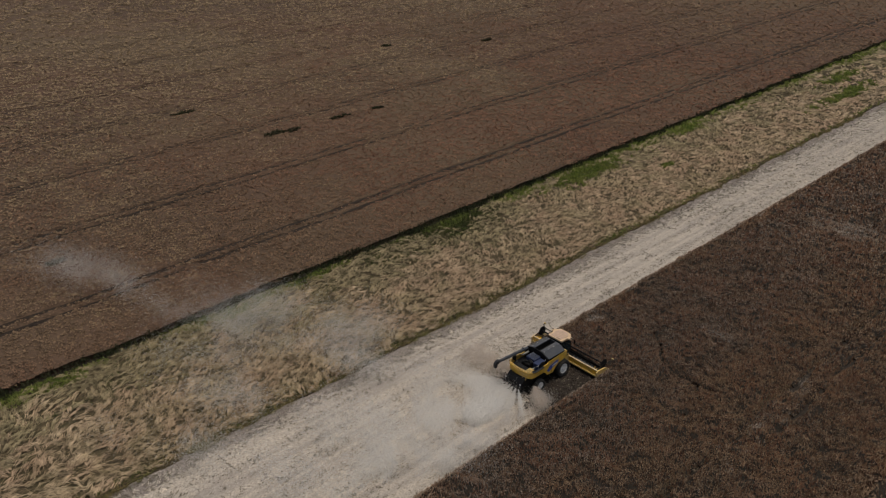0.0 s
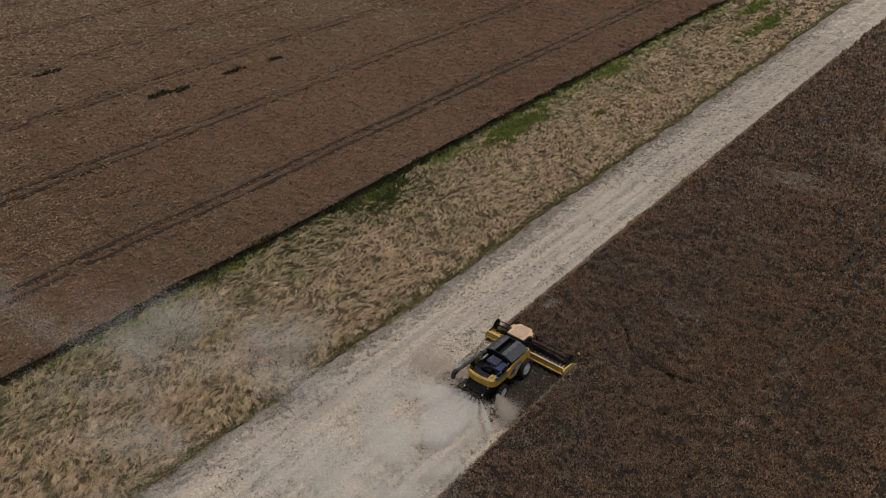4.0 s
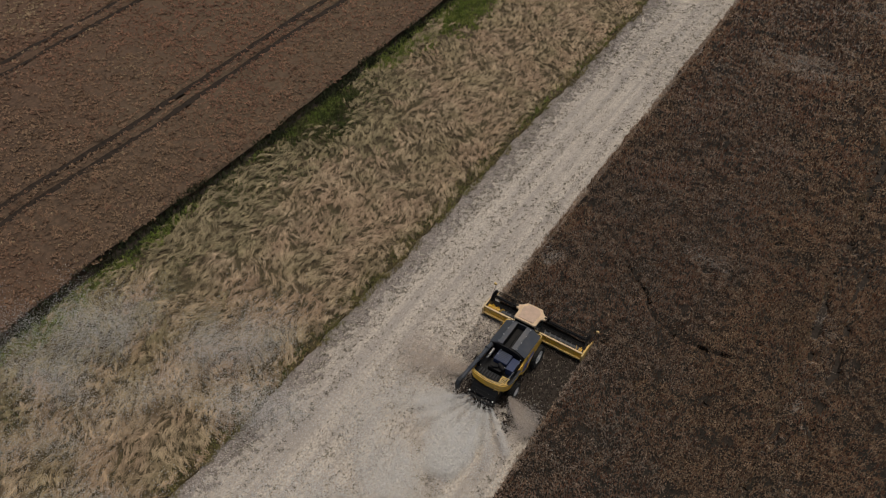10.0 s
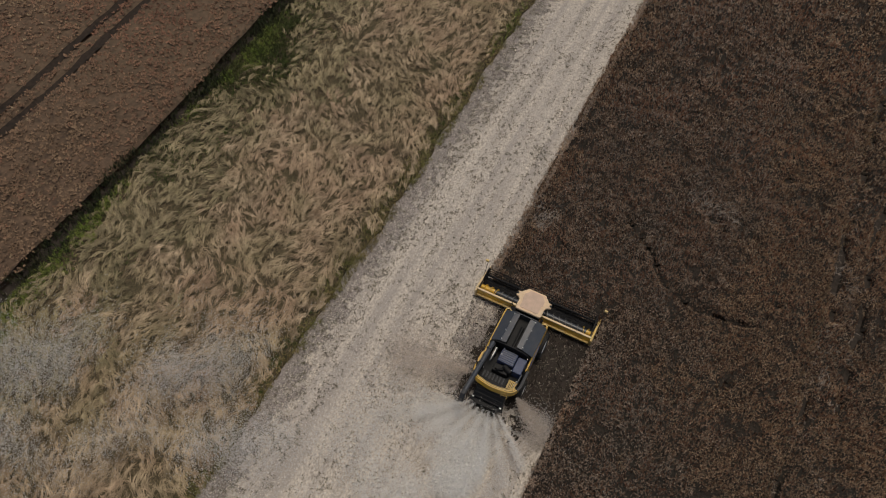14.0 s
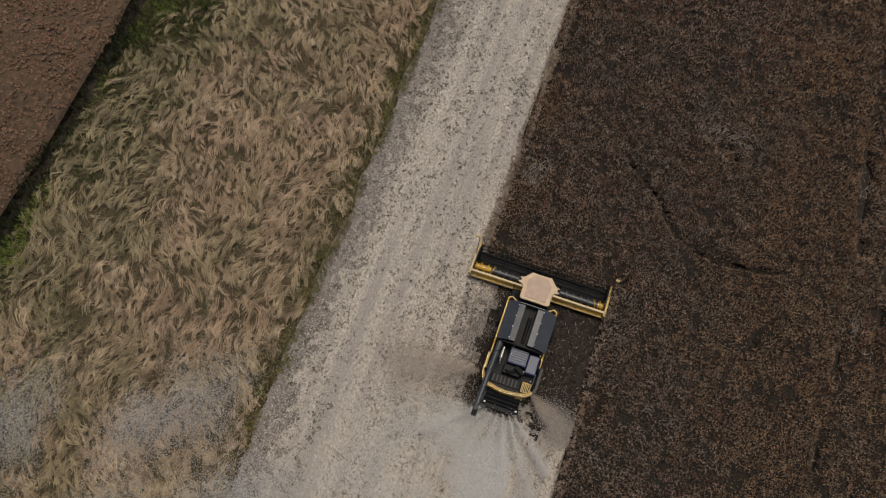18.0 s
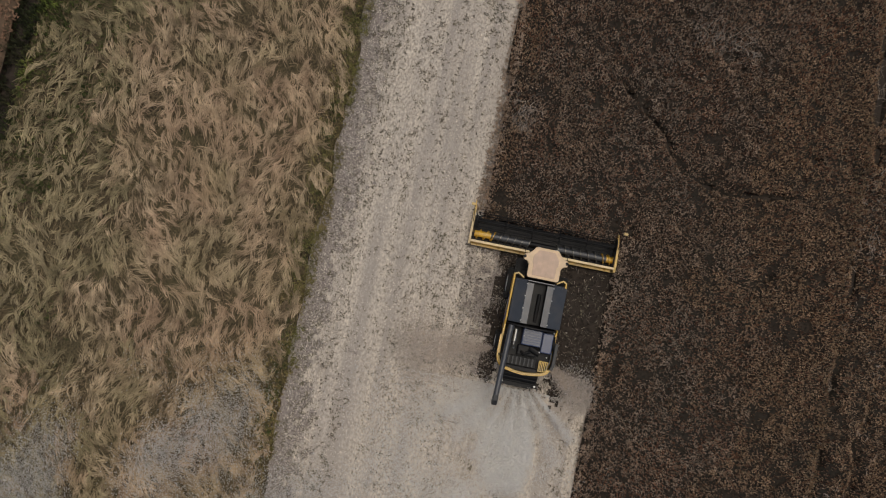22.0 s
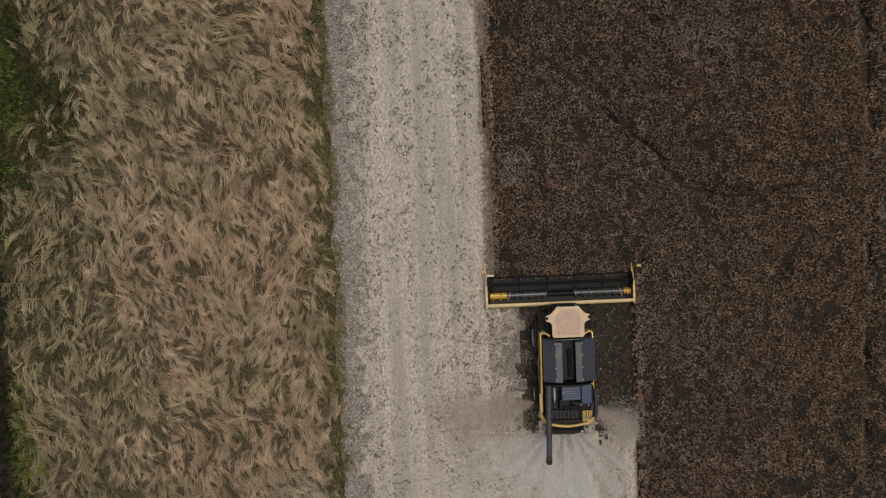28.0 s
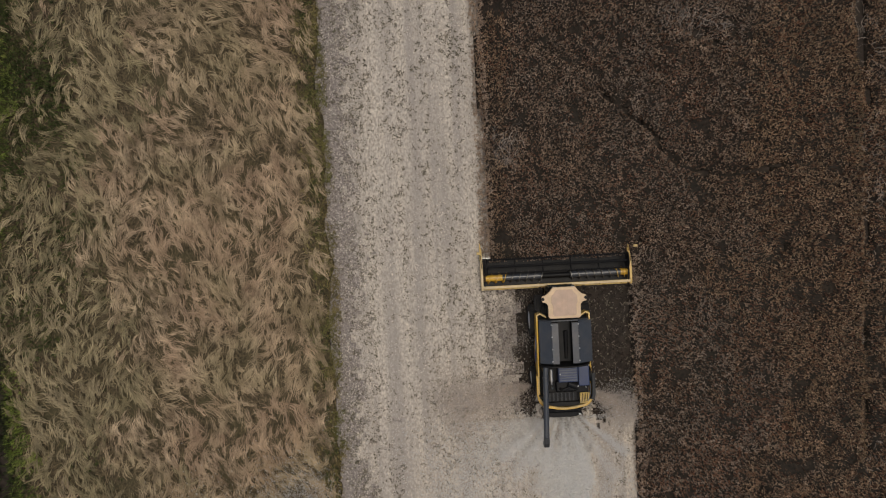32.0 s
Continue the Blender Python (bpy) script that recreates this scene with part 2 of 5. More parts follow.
def strands(x, y, z, angle, length, width, lift, bend, segs=3):
    """Lying ribbons that curve along the ground and arch a little."""
    n = len(x)
    s = np.linspace(0, 1, segs + 1)
    head = angle[:, None] + bend[:, None] * s[None, :]
    step = length[:, None] / segs
    dx, dy = np.cos(head) * step, np.sin(head) * step
    cx = x[:, None] + np.concatenate([np.zeros((n, 1)), np.cumsum(dx[:, :-1], 1)], 1)
    cy = y[:, None] + np.concatenate([np.zeros((n, 1)), np.cumsum(dy[:, :-1], 1)], 1)
    cz = z[:, None] + lift[:, None] * np.sin(np.pi * (0.12 + 0.8 * s))[None, :]
    w = width[:, None] * (0.35 + 0.65 * np.sin(np.pi * (0.25 + 0.7 * s)))[None, :] * 0.5
    px, py = -np.sin(head) * w, np.cos(head) * w
    v = np.empty((n, segs + 1, 2, 3), np.float32)
    v[:, :, 0] = np.stack([cx - px, cy - py, cz - 0.3 * w], 2)
    v[:, :, 1] = np.stack([cx + px, cy + py, cz + 0.3 * w], 2)
    k = np.arange(n)[:, None] * (segs + 1) * 2 + np.arange(segs)[None, :] * 2
    f = np.stack([k, k + 2, k + 3, k + 1], 2).reshape(-1, 4)
    return v.reshape(-1, 3), f


def sheet(name, xs, ys, height, keep, material, skirt=True, warp=None):
    """A relief sheet over a grid; keep tells which cells stand; free edges go down to the ground."""
    gx, gy = np.meshgrid(xs, ys, indexing="ij")
    if warp:
        gx = gx + warp(gy)
    gz = height(gx, gy)
    nx, ny = gx.shape
    verts = np.stack([gx, gy, gz], 2).reshape(-1, 3)
    cx, cy = (gx[:-1, :-1] + gx[1:, 1:]) / 2, (gy[:-1, :-1] + gy[1:, 1:]) / 2
    on = keep(cx, cy)
    ids = np.arange(nx * ny).reshape(nx, ny)
    f = np.stack([ids[:-1, :-1], ids[1:, :-1], ids[1:, 1:], ids[:-1, 1:]], 2)[on]
    if skirt:
        base = len(verts)
        low = verts.copy()
        low[:, 2] = 0.0
        verts = np.concatenate([verts, low])
        pad = np.pad(on, 1)
        extra = []
        c = pad[1:-1, 1:-1]
        for da, db, pa, pb in ((-1, 0, (0, 0), (0, 1)), (1, 0, (1, 0), (1, 1)), (0, -1, (0, 0), (1, 0)), (0, 1, (0, 1), (1, 1))):
            other = pad[1 + da:pad.shape[0] - 1 + da, 1 + db:pad.shape[1] - 1 + db]
            i, j = np.nonzero(c & ~other)
            a, b = ids[i + pa[0], j + pa[1]], ids[i + pb[0], j + pb[1]]
            extra.append(np.stack([a, b, b + base, a + base], 1))
        f = np.concatenate([f, *extra])
    me = tri_mesh(name, verts, f, material)
    return me


def stuff(name, me, label, category, kind="stuff"):
    return tagged(new(name, me), label, category, kind=kind)


def join(parts):
    vs, fs, k = [], [], 0
    for v, f in parts:
        vs.append(v)
        fs.append(f + k)
        k += len(v)
    return np.concatenate(vs), np.concatenate(fs)


def steps(*spans):
    """Grid lines with a spacing of their own in each span: (from, to, spacing)."""
    out = []
    for a, b, d in spans:
        out.append(np.linspace(a, b, max(2, int(round((b - a) / d)) + 1))[:-1])
    return np.concatenate(out + [[spans[-1][1]]])


# ---- the fields; the harvester works along +y, its middle at x = 0 ----
X_DITCH, X_SWATH, X_CROP, X_CUT, Y_HEADER = -36.0, -14.0, -4.15, 4.8, 1.5

ground = sheet("ground", steps((-5000, -400, 1000), (-400, 200, 25), (200, 5000, 1000)),
               steps((-5000, -200, 1000), (-200, 500, 25), (500, 5000, 1000)), lambda x, y: 0 * x - 0.02,
               lambda x, y: x > -1e9, M_SOIL, False)
stuff("ground", ground, "dark brown bare soil under the crops", "ground", "structure")


def near_line(x, y, pts, width):
    """How near each place is to a broken line, 1 on it and 0 beyond the width."""
    best = np.full(np.shape(x), 1e9)
    for (ax, ay), (bx, by) in zip(pts[:-1], pts[1:]):
        t = np.clip(((x - ax) * (bx - ax) + (y - ay) * (by - ay)) / ((bx - ax) ** 2 + (by - ay) ** 2), 0, 1)
        best = np.minimum(best, np.hypot(x - ax - t * (bx - ax), y - ay - t * (by - ay)))
    return np.clip(1 - best / width, 0, 1)


CRACK = [(3.1, 12.0), (5.8, 9.7), (7.8, 7.0), (9.8, 6.4), (11.4, 6.2), (14.7, 6.7)]
HOLES = [(10.6, 14.4, 0.35), (8.4, -1.6, 0.4), (14.6, 1.4, 0.35), (16.2, 9.4, 0.4), (6.4, 17.2, 0.35), (9.6, 15.0, 0.6), (11.6, -6.0, 0.7), (5.3, 2.6, 0.5), (12.5, -14.0, 0.6), (14.0, 22.0, 0.6), (7.6, 30.0, 0.7), (24.5, 3.0, 0.9), (1.2, 11.0, 0.5)]
LODGED = [(7.0, 53.0, 5.0, 2.6), (20.0, 13.5, 1.0, 2.0), (9.0, 15.8, 1.6, 1.1), (16.0, 70.0, 6.0, 3.0), (-2.6, 8.5, 0.8, 1.4), (20.4, 4.0, 0.4, 1.2)]


def lodged(x, y):
    out = np.zeros(np.shape(x))
    for cx, cy, a, b in LODGED:
        out = np.maximum(out, np.clip(1.4 - np.hypot((x - cx) / a, (y - cy) / b) + 0.4 * lattice(x, y, 1.3, 41), 0, 1))
    return out


def crop_height(x, y):
    h = 0.82 + 0.15 * lattice(x, y, 0.6, 1) + 0.19 * lattice(x, y, 1.3, 2) + 0.08 * lattice(x, y, 9.0, 3)
    wob = 0.25 * lattice(0 * x, y, 5.0, 4) + 0.16 * lattice(0 * x, y, 1.1, 5)
    gappy = np.clip(0.5 + 0.95 * lattice(x, y, 1.5, 6), 0, 1.1)
    for tx in (19.6, 21.8, 42.8, 45.0):
        h -= 0.85 * gappy * np.clip(1.2 - np.abs(x - tx - wob) / 0.42, 0, 1)
    h -= 0.85 * near_line(x + 0.25 * lattice(x, y, 0.9, 29), y, CRACK, 0.24 + 0.2 * lattice(x, y, 0.8, 9))
    for cx, cy, r in HOLES:
        h -= 0.6 * np.clip(1.2 - np.hypot(x - cx, y - cy) / r, 0, 1)
    inner = np.where(y > Y_HEADER - 0.1, x - X_CROP, x - X_CUT)
    return (h - 0.3 * lodged(x, y)) * (0.8 + 0.2 * np.clip(inner / 0.45, 0, 1))


MARKS = ((-87.0, 16.0, 1.2, 3.0), (-86.4, 20.0, 1.0, 2.2), (-86.6, 31.0, 0.6, 3.0), (-85.8, 40.0, 0.9, 1.9), (-112.0, 9.0, 1.2, 3.0), (-128.5, 76.0, 1.2, 1.6), (-113.5, 100.0, 1.0, 2.2), (-62.0, -34.0, 1.0, 1.4))


def red_height(x, y):
    h = 0.80 + 0.17 * lattice(x, y, 0.8, 11) + 0.12 * lattice(x, y, 2.2, 12) + 0.06 * lattice(x, y, 14.0, 13)
    wob = 0.3 * lattice(0 * x, y, 12.0, 14)
    for k in range(12):
        c = -48.9 - 22.3 * k
        for off in (-1.05, 1.05):
            h -= np.clip(1.4 - np.abs(x - c - off - wob) / 0.38, 0, 1) * (0.62 + 0.14 * lattice(x, y, 3.0, 16))
    for cx, cy, a, b in MARKS:
        h -= 0.55 * np.clip(1.2 - np.hypot((x - cx) / a, (y - cy) / b) + 0.5 * lattice(x, y, 1.5, 15), 0, 1)
    track = near_line(x, y, [(-215.0, -5.0), (-245.0, 12.0), (-268.0, 45.0)], 2.5)
    return h - 0.5 * track


def in_crop(x, y):
    return (x > X_CUT + 0.12 * lattice(0 * x, y, 1.2, 21)) | ((x > X_CROP + 0.2 * lattice(0 * x, y, 1.7, 22) + 0.35 * lattice(0 * x, y, 4.5, 28) * np.clip((y - 6) / 6, 0, 1)) & (y > Y_HEADER))


crop_x = steps((-4.4, 31, 0.38), (31, 60, 1.5), (60, 150, 6))
crop_y = steps((-75, -36, 1.5), (-36, 45, 0.38), (45, 120, 0.9), (120, 330, 6))
# Sunken sheet whose dark colour stands for shade between the tufts.
stuff("crop_bed", sheet("crop_bed", crop_x, crop_y, lambda x, y: np.maximum(crop_height(x, y) - 0.36, 0.02), lambda x, y: in_crop(x, y) & (crop_height(x, y) > 0.36), M_CROP_GAP_SHADE),
      "near-black sheet under the standing crop, gap shade put into its colour", "crop")


def crop_size(x, y):
    """1 round the machine; coarser up the field, and coarsest out on the flanks."""
    return 1 + np.clip(y - 17, 0, 400) / 36 + np.clip(x - 29, 0, 12) / 3 + np.clip(-18 - y, 0, 30) / 16 + np.clip(x - 20, 0, 10) / 3 * np.clip((y - 40) / 10, 0, 1)


def warm_crop(x, y):
    """Where the crop is tan rather than grey-brown: along the cut edge and towards the tramline."""
    return np.maximum((x - 12.5) / 5, (-2.7 - x) / 1.1) + 0.8 * lattice(x, y, 2.6, 45) + 0.4 * lattice(x, y, 0.8, 46) > 0


def crop_tufts(per, count, reach, height, width, clump, bare, sink, warm=None):
    """Stems and heads of the crop, standing close, with dark gaps here and there."""
    x, y, s = graded(-4.6, 80, -75, 240, per, crop_size)
    ok = in_crop(x, y) & (0.7 * lattice(x, y, clump, 7) + 0.4 * lattice(x, y, clump * 3.7, 8) + rng.uniform(-0.4, 0.4, len(x)) > bare)
    if warm is not None:
        ok &= warm_crop(x, y) == warm
    x, y, s = x[ok], y[ok], s[ok]
    z = crop_height(x, y) - sink
    ok = z > 0.3 - sink
    x, y, z, s = x[ok], y[ok], z[ok], s[ok]
    return blades(x, y, z, count, reach * s, height * np.sqrt(s), width * s)


for warm, name, paint, label in ((False, "standing_crop", M_CROP, "dark grey-brown ripe crop standing uncut, tangled and pod-bearing"), (True, "tan_standing_crop", M_CROP_WARM, "tan-brown ripe crop standing uncut beside the cut edge and tramline")):
    v, f = crop_tufts(98, 3, 0.095, 0.09, 0.036, 0.42, -0.36, 0.11, warm)
    stuff(name, tri_mesh(name, v, f, paint), label, "crop")
v, f = crop_tufts(49, 3, 0.07, 0.28, 0.043, 0.42, -0.5, 0.13)
stuff("crop_stalks", tri_mesh("crop_stalks", v, f, M_CROP_TALL), "red-brown upright stalks of the ripe crop", "crop")
v, f = crop_tufts(8, 3, 0.06, 0.34, 0.05, 0.4, -0.6, 0.12)
stuff("crop_stems", tri_mesh("crop_stems", v, f, M_STEM), "dark reddish stems standing up between the crop heads", "crop")

red_x = steps((-420, -190, 5), (-190, -36.55, 0.45))
red_y = steps((-130, -60, 5), (-60, 130, 1.6), (130, 330, 3.5))
stuff("red_crop_bed", sheet("red_crop_bed", red_x, red_y, lambda x, y: np.maximum(red_height(x, y) - 0.20, 0.03), lambda x, y: x > -1e9, M_CROP_RED_SHADE, warp=lambda y: 0.3 * lattice(0 * y, y, 12.0, 14)),
      "darker reddish sheet under the far crop, shade between tufts put into its colour", "crop")


# Wheel ruts: their deep shade is painted as near-black strips, raised to show.
M_RUT_SHADE = mat("trodden_rut_shade", (0.012, 0.008, 0.005), (0.04, 0.026, 0.017), 2.5, 0.3, (0.032, 0.022, 0.015), 0.5, 0, bump=0.8)
for k in range(8):
    for off in (-1.05, 1.05):
        ty = np.arange(-130.0, 331.0, 1.0)
        mid = -48.9 - 22.3 * k + off + 0.3 * lattice(0 * ty, ty, 12.0, 14)
        wide = 0.40 / (1 + 0.25 * k) + 0.13 * lattice(ty, ty + 9.0 * off, 1.7, 17)
        edges = [np.stack([mid + side * wide, ty, 0.47 + 0.07 * lattice(ty, ty, 3.0, 17)], 1) for side in (-1, 1)]
        m = np.arange(len(ty) - 1)
        track = tri_mesh("wheel_track", np.concatenate(edges), np.stack([m, m + len(ty), m + len(ty) + 1, m + 1], 1), M_RUT_SHADE)
        tagged(new("wheel_track", track), "trodden wheel track through the reddish standing crop, rut shade put into its dark colour", "wheel track", "wheel tracks in the far field")


def red_size(x, y):
    """Coarser with the way from the machine's side of the field, and much coarser outside the strip that lies open to it."""
    s = np.sqrt((x - 10) ** 2 + (y + 20) ** 2 + 2700) / 60
    off = np.maximum(-57 - 0.3 * (x + 50) - y, y - 75 - 0.95 * (x + 300))
    return s * (1 + np.clip(off, 0, 30) / 8)


x, y, size = graded(-420, -36.2, -130, 330, 20, red_size)
z = red_height(x, y) - 0.10
ragged = -36.55 + 0.3 * lattice(0 * x, y, 1.1, 24) + 0.25 * lattice(0 * x, y, 4.0, 25)
rut = np.abs((x + 48.9 - 0.3 * lattice(0 * x, y, 12.0, 14) + 11.15) % 22.3 - 11.15)
rut = np.abs(rut - 1.05) < np.where(x > -105, 0.40, 0.26) + 0.14 * lattice(x, y, 1.2, 27)
ok = (z > 0.36 + 0.06 * rng.uniform(-1, 1, len(x))) & (x < ragged) & ~rut & (lattice(x, y, 0.8, 10) + 0.5 * lattice(x, y, 2.5, 23) + rng.uniform(-0.3, 0.3, len(x)) > -0.85)
x, y, z, size = x[ok], y[ok], z[ok], size[ok]
mottle = 0.3 * lattice(x, y, 4.0, 19) + 0.2 * lattice(x, y, 11.0, 26) + rng.normal(0, 0.22, len(x))
pale = (-70 - x) / 90 + (60 - y) / 400 + 0.35 * lattice(x, y, 25.0, 18) + mottle > 0.5
rust = np.hypot((x + 58) / 30, (y - 75) / 75) + 0.3 * lattice(x, y, 18.0, 20) + mottle < 0.85
for name, here, paint, label in (("red_brown_crop", ~pale & ~rust, M_CROP_RED, "reddish brown standing crop with pairs of tramlines"), ("tan_crop", pale & ~rust, M_CROP_TAN, "tan to olive patches of the ripe standing crop"),
                                 ("rust_crop", rust, M_CROP_RUST, "rust-red patch of the ripe standing crop")):
    v, f = blades(x[here], y[here], z[here], 3, 0.2 * size[here], 0.10 * np.sqrt(size[here]), 0.13 * size[here])
    stuff(name, tri_mesh(name, v, f, paint), label, "crop")


for cx, cy, ra, rb in MARKS:
    x, y = scatter(cx - ra, cx + ra, cy - rb, cy + rb, 16)
    ok = np.hypot((x - cx) / ra, (y - cy) / rb) < 0.8 + 0.35 * lattice(x, y, 0.9, 15)
    v, f = blades(x[ok], y[ok], 0.72 + 0.1 * rng.uniform(-1, 1, ok.sum()), 5, 0.36, 0.34, 0.16)
    tagged(new("weed_patch", tri_mesh("weed_patch", v, f, M_DITCH)), "dark green weed patch in a gap of the red-brown crop", "weeds", "weed patches in the far field")


# ---- the strip of lodged straw ----
def straw_height(x, y):
    return 0.20 + 0.09 * lattice(x, y, 0.7, 31) + 0.07 * lattice(x, y, 2.0, 32)


def greenness(x, y):
    """Where grass grows through the straw: along the ditch, in patches, and beside the stubble."""
    g = np.clip(1.05 - (x - X_DITCH) / (1.9 + 1.0 * lattice(x, y, 6.0, 33)), 0, 1) * np.clip(0.9 + 0.5 * lattice(0 * x, y, 5.0, 34), 0, 1)
    for cx, cy, a, b in ((-32.6, 44.0, 2.3, 8.0), (-33.8, 75.0, 1.8, 7.0), (-25.2, 57.0, 0.9, 1.6), (-22.5, 120.0, 1.8, 13.0), (-34.6, 13.5, 3.6, 6.4), (-29.0, 132.0, 2.0, 8.0)):
        g = np.maximum(g, np.clip(1.5 - np.hypot((x - cx) / a, (y - cy) / b) + 0.55 * lattice(x, y, 1.6, 35), 0, 1))
    edge = np.clip(1 - np.abs(x + 14.9) / 0.9, 0, 1) * np.clip(0.1 + 1.3 * lattice(0 * x, y, 3.2, 36), 0, 1)
    weak = 0.22 * np.clip((-24.0 - x) / 6.0, 0, 1) * np.clip(0.55 + 0.9 * lattice(x, y, 2.4, 39), 0, 1) * np.where(y < 24, 1.0, 0.6)
    weak = np.maximum(weak, 0.36 * np.clip((-27.0 - x) / 3.0, 0, 1) * np.clip((y + 9) / 8, 0, 1) * np.clip((24 - y) / 6, 0, 1) * np.clip(0.7 + 0.6 * lattice(x, y, 1.8, 96), 0, 1))
    fringe = 0.32 * np.clip(1 - np.abs(x + 14.8) / 0.8, 0, 1)
    return np.maximum(np.maximum(g, weak), np.maximum(0.5 * edge, fringe))


def thin_spots(x, y):
    out = np.zeros(np.shape(x))
    for cx, cy, r in ((-23.1, 3.2, 0.7), (-22.1, 12.0, 0.6), (-26.0, 14.5, 0.8), (-28.0, -11.6, 0.8), (-26.5, 4.0, 0.5), (-20.0, -4.0, 0.45), (-29.5, -4.0, 0.6), (-18.3, 8.5, 0.5)):
        out = np.maximum(out, np.clip(1.3 - np.hypot((x - cx) / 1.3, y - cy) / r + 0.4 * lattice(x, y, 0.5, 37), 0, 1))
    return out


straw_x = steps((X_DITCH + 0.55, X_SWATH - 0.3, 0.4))
straw_y = steps((-75, -40, 1), (-40, 60, 0.4), (60, 330, 2))
stuff("straw_bed", sheet("straw_bed", straw_x, straw_y, lambda x, y: np.maximum(straw_height(x, y) - 0.13, 0.01), lambda x, y: x > -1e9, M_STRAW_GAP_SHADE, warp=lambda y: 0.3 * lattice(0 * y, y, 2.2, 38) + 0.15 * lattice(0 * y, y, 0.9, 95)),
      "dark brown sheet beneath lodged straw, shade between locks put into its colour", "straw")


def lock_angle(x, y):
    """Which way the straw lies: mostly along the strip, in swirls that turn from lock to lock."""
    return 1.85 + 0.6 * lattice(x, y, 6.0, 51) + 0.75 * lattice(x, y, 2.2, 52)


def sour(x, y):
    """Where the straw is still olive: in patches, more of them towards the ditch."""
    return (-25.5 - x) / 8 + 0.55 * lattice(x, y, 4.5, 55) + 0.35 * lattice(x, y, 1.6, 56) + np.where(y < 26, 0.0, -0.2) + rng.uniform(-0.2, 0.2, len(x)) > 0.34


def straw(x0, x1, y0, y1, per, count, length, width, segs, olive):
    """Locks of straw: each a fan of strands that share one lie and come together at the tip."""
    x, y = scatter(x0, x1, y0, y1, per)
    edge = X_SWATH - 0.75 + 0.45 * lattice(0 * x, y, 2.2, 38) + 0.3 * lattice(x, y, 0.7, 59)
    gaps = lattice(x, y, 0.5, 57) + 0.5 * lattice(x, y, 2.4, 58) + rng.uniform(-0.2, 0.2, len(x)) < -0.66
    ok = (x < edge) & (rng.uniform(0, 1, len(x)) > 1.15 * greenness(x, y)) & (thin_spots(x, y) < 0.45) & (sour(x, y) == olive) & ~gaps
    x, y = x[ok], y[ok]
    n = len(x)
    a = lock_angle(x, y) + rng.normal(0, 0.46, n) + np.pi * (rng.uniform(0, 1, n) < 0.2)
    bend, ln, up = rng.normal(0, 1.05, n), length * rng.uniform(0.6, 1.35, n), rng.uniform(0.06, 0.40, n)
    x, y, a, bend, ln, up = (np.repeat(q, count) for q in (x, y, a, bend, ln, up))
    m = n * count
    u = np.tile(np.linspace(-1, 1, count), n) + rng.normal(0, 0.12, m)
    side = u * length * 0.11
    back = ln * (0.5 + rng.normal(0, 0.16, m))
    sx = x - np.cos(a) * back - np.sin(a) * side
    sy = y - np.sin(a) * back + np.cos(a) * side
    z = straw_height(x, y) + rng.uniform(-0.02, 0.06, m) - 0.05 * u * u
    return strands(sx, sy, z, a + 0.06 * u + rng.normal(0, 0.14, m), ln * rng.uniform(0.65, 1.2, m), width * rng.uniform(0.6, 1.5, m), up, bend - 0.75 * u, segs)


def carpet(x0, x1, y0, y1, per, length, width):
    """Loose straw under the locks."""
    x, y = scatter(x0, x1, y0, y1, per)
    edge = X_SWATH - 0.35 + 0.35 * lattice(0 * x, y, 2.2, 38)
    ok = (x < edge) & (rng.uniform(0, 1, len(x)) > 0.8 * greenness(x, y)) & (thin_spots(x, y) < 0.6)
    x, y = x[ok], y[ok]
    n = len(x)
    a = lock_angle(x, y) + rng.normal(0, 0.6, n)
    ln = length * rng.uniform(0.6, 1.3, n)
    return strands(x - np.cos(a) * ln / 2, y - np.sin(a) * ln / 2, straw_height(x, y) - 0.02, a, ln, width * rng.uniform(0.7, 1.4, n), rng.uniform(0.02, 0.14, n), rng.normal(0, 0.5, n), 2)


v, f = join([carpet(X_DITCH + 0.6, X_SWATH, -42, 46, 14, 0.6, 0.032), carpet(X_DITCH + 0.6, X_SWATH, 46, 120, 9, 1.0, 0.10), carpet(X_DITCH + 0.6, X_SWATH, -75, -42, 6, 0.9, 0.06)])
stuff("matted_straw", tri_mesh("matted_straw", v, f, M_STRAW_SHADED), "loose straw matted under the pale locks, coloured darker for the shade there", "straw")
for olive in (False, True):
    v, f = join([straw(X_DITCH + 0.7, X_SWATH, -26, 24, 7.4, 9, 0.85, 0.026, 3, olive), straw(X_DITCH + 0.7, X_SWATH, -42, -26, 7.0, 8, 0.85, 0.03, 2, olive), straw(X_DITCH + 0.7, X_SWATH, 24, 46, 6.8, 8, 0.9, 0.032, 2, olive),
                 straw(X_DITCH + 0.7, X_SWATH, 46, 80, 4.6, 7, 1.05, 0.047, 2, olive), straw(X_DITCH + 0.7, X_SWATH, 80, 130, 2.7, 6, 1.3, 0.075, 2, olive), straw(X_DITCH + 0.7, X_SWATH, 130, 300, 1.2, 4, 1.7, 0.15, 2, olive),
                 straw(X_DITCH + 0.7, X_SWATH, -75, -42, 3.6, 6, 1.1, 0.06, 2, olive)])
    if olive:
        stuff("olive_straw", tri_mesh("olive_straw", v, f, M_STRAW_OLIVE), "olive, half-green straw flattened towards the ditch", "straw")
    else:
        stuff("lodged_straw", tri_mesh("lodged_straw", v, f, M_STRAW), "pale straw flattened in swirling locks", "straw")


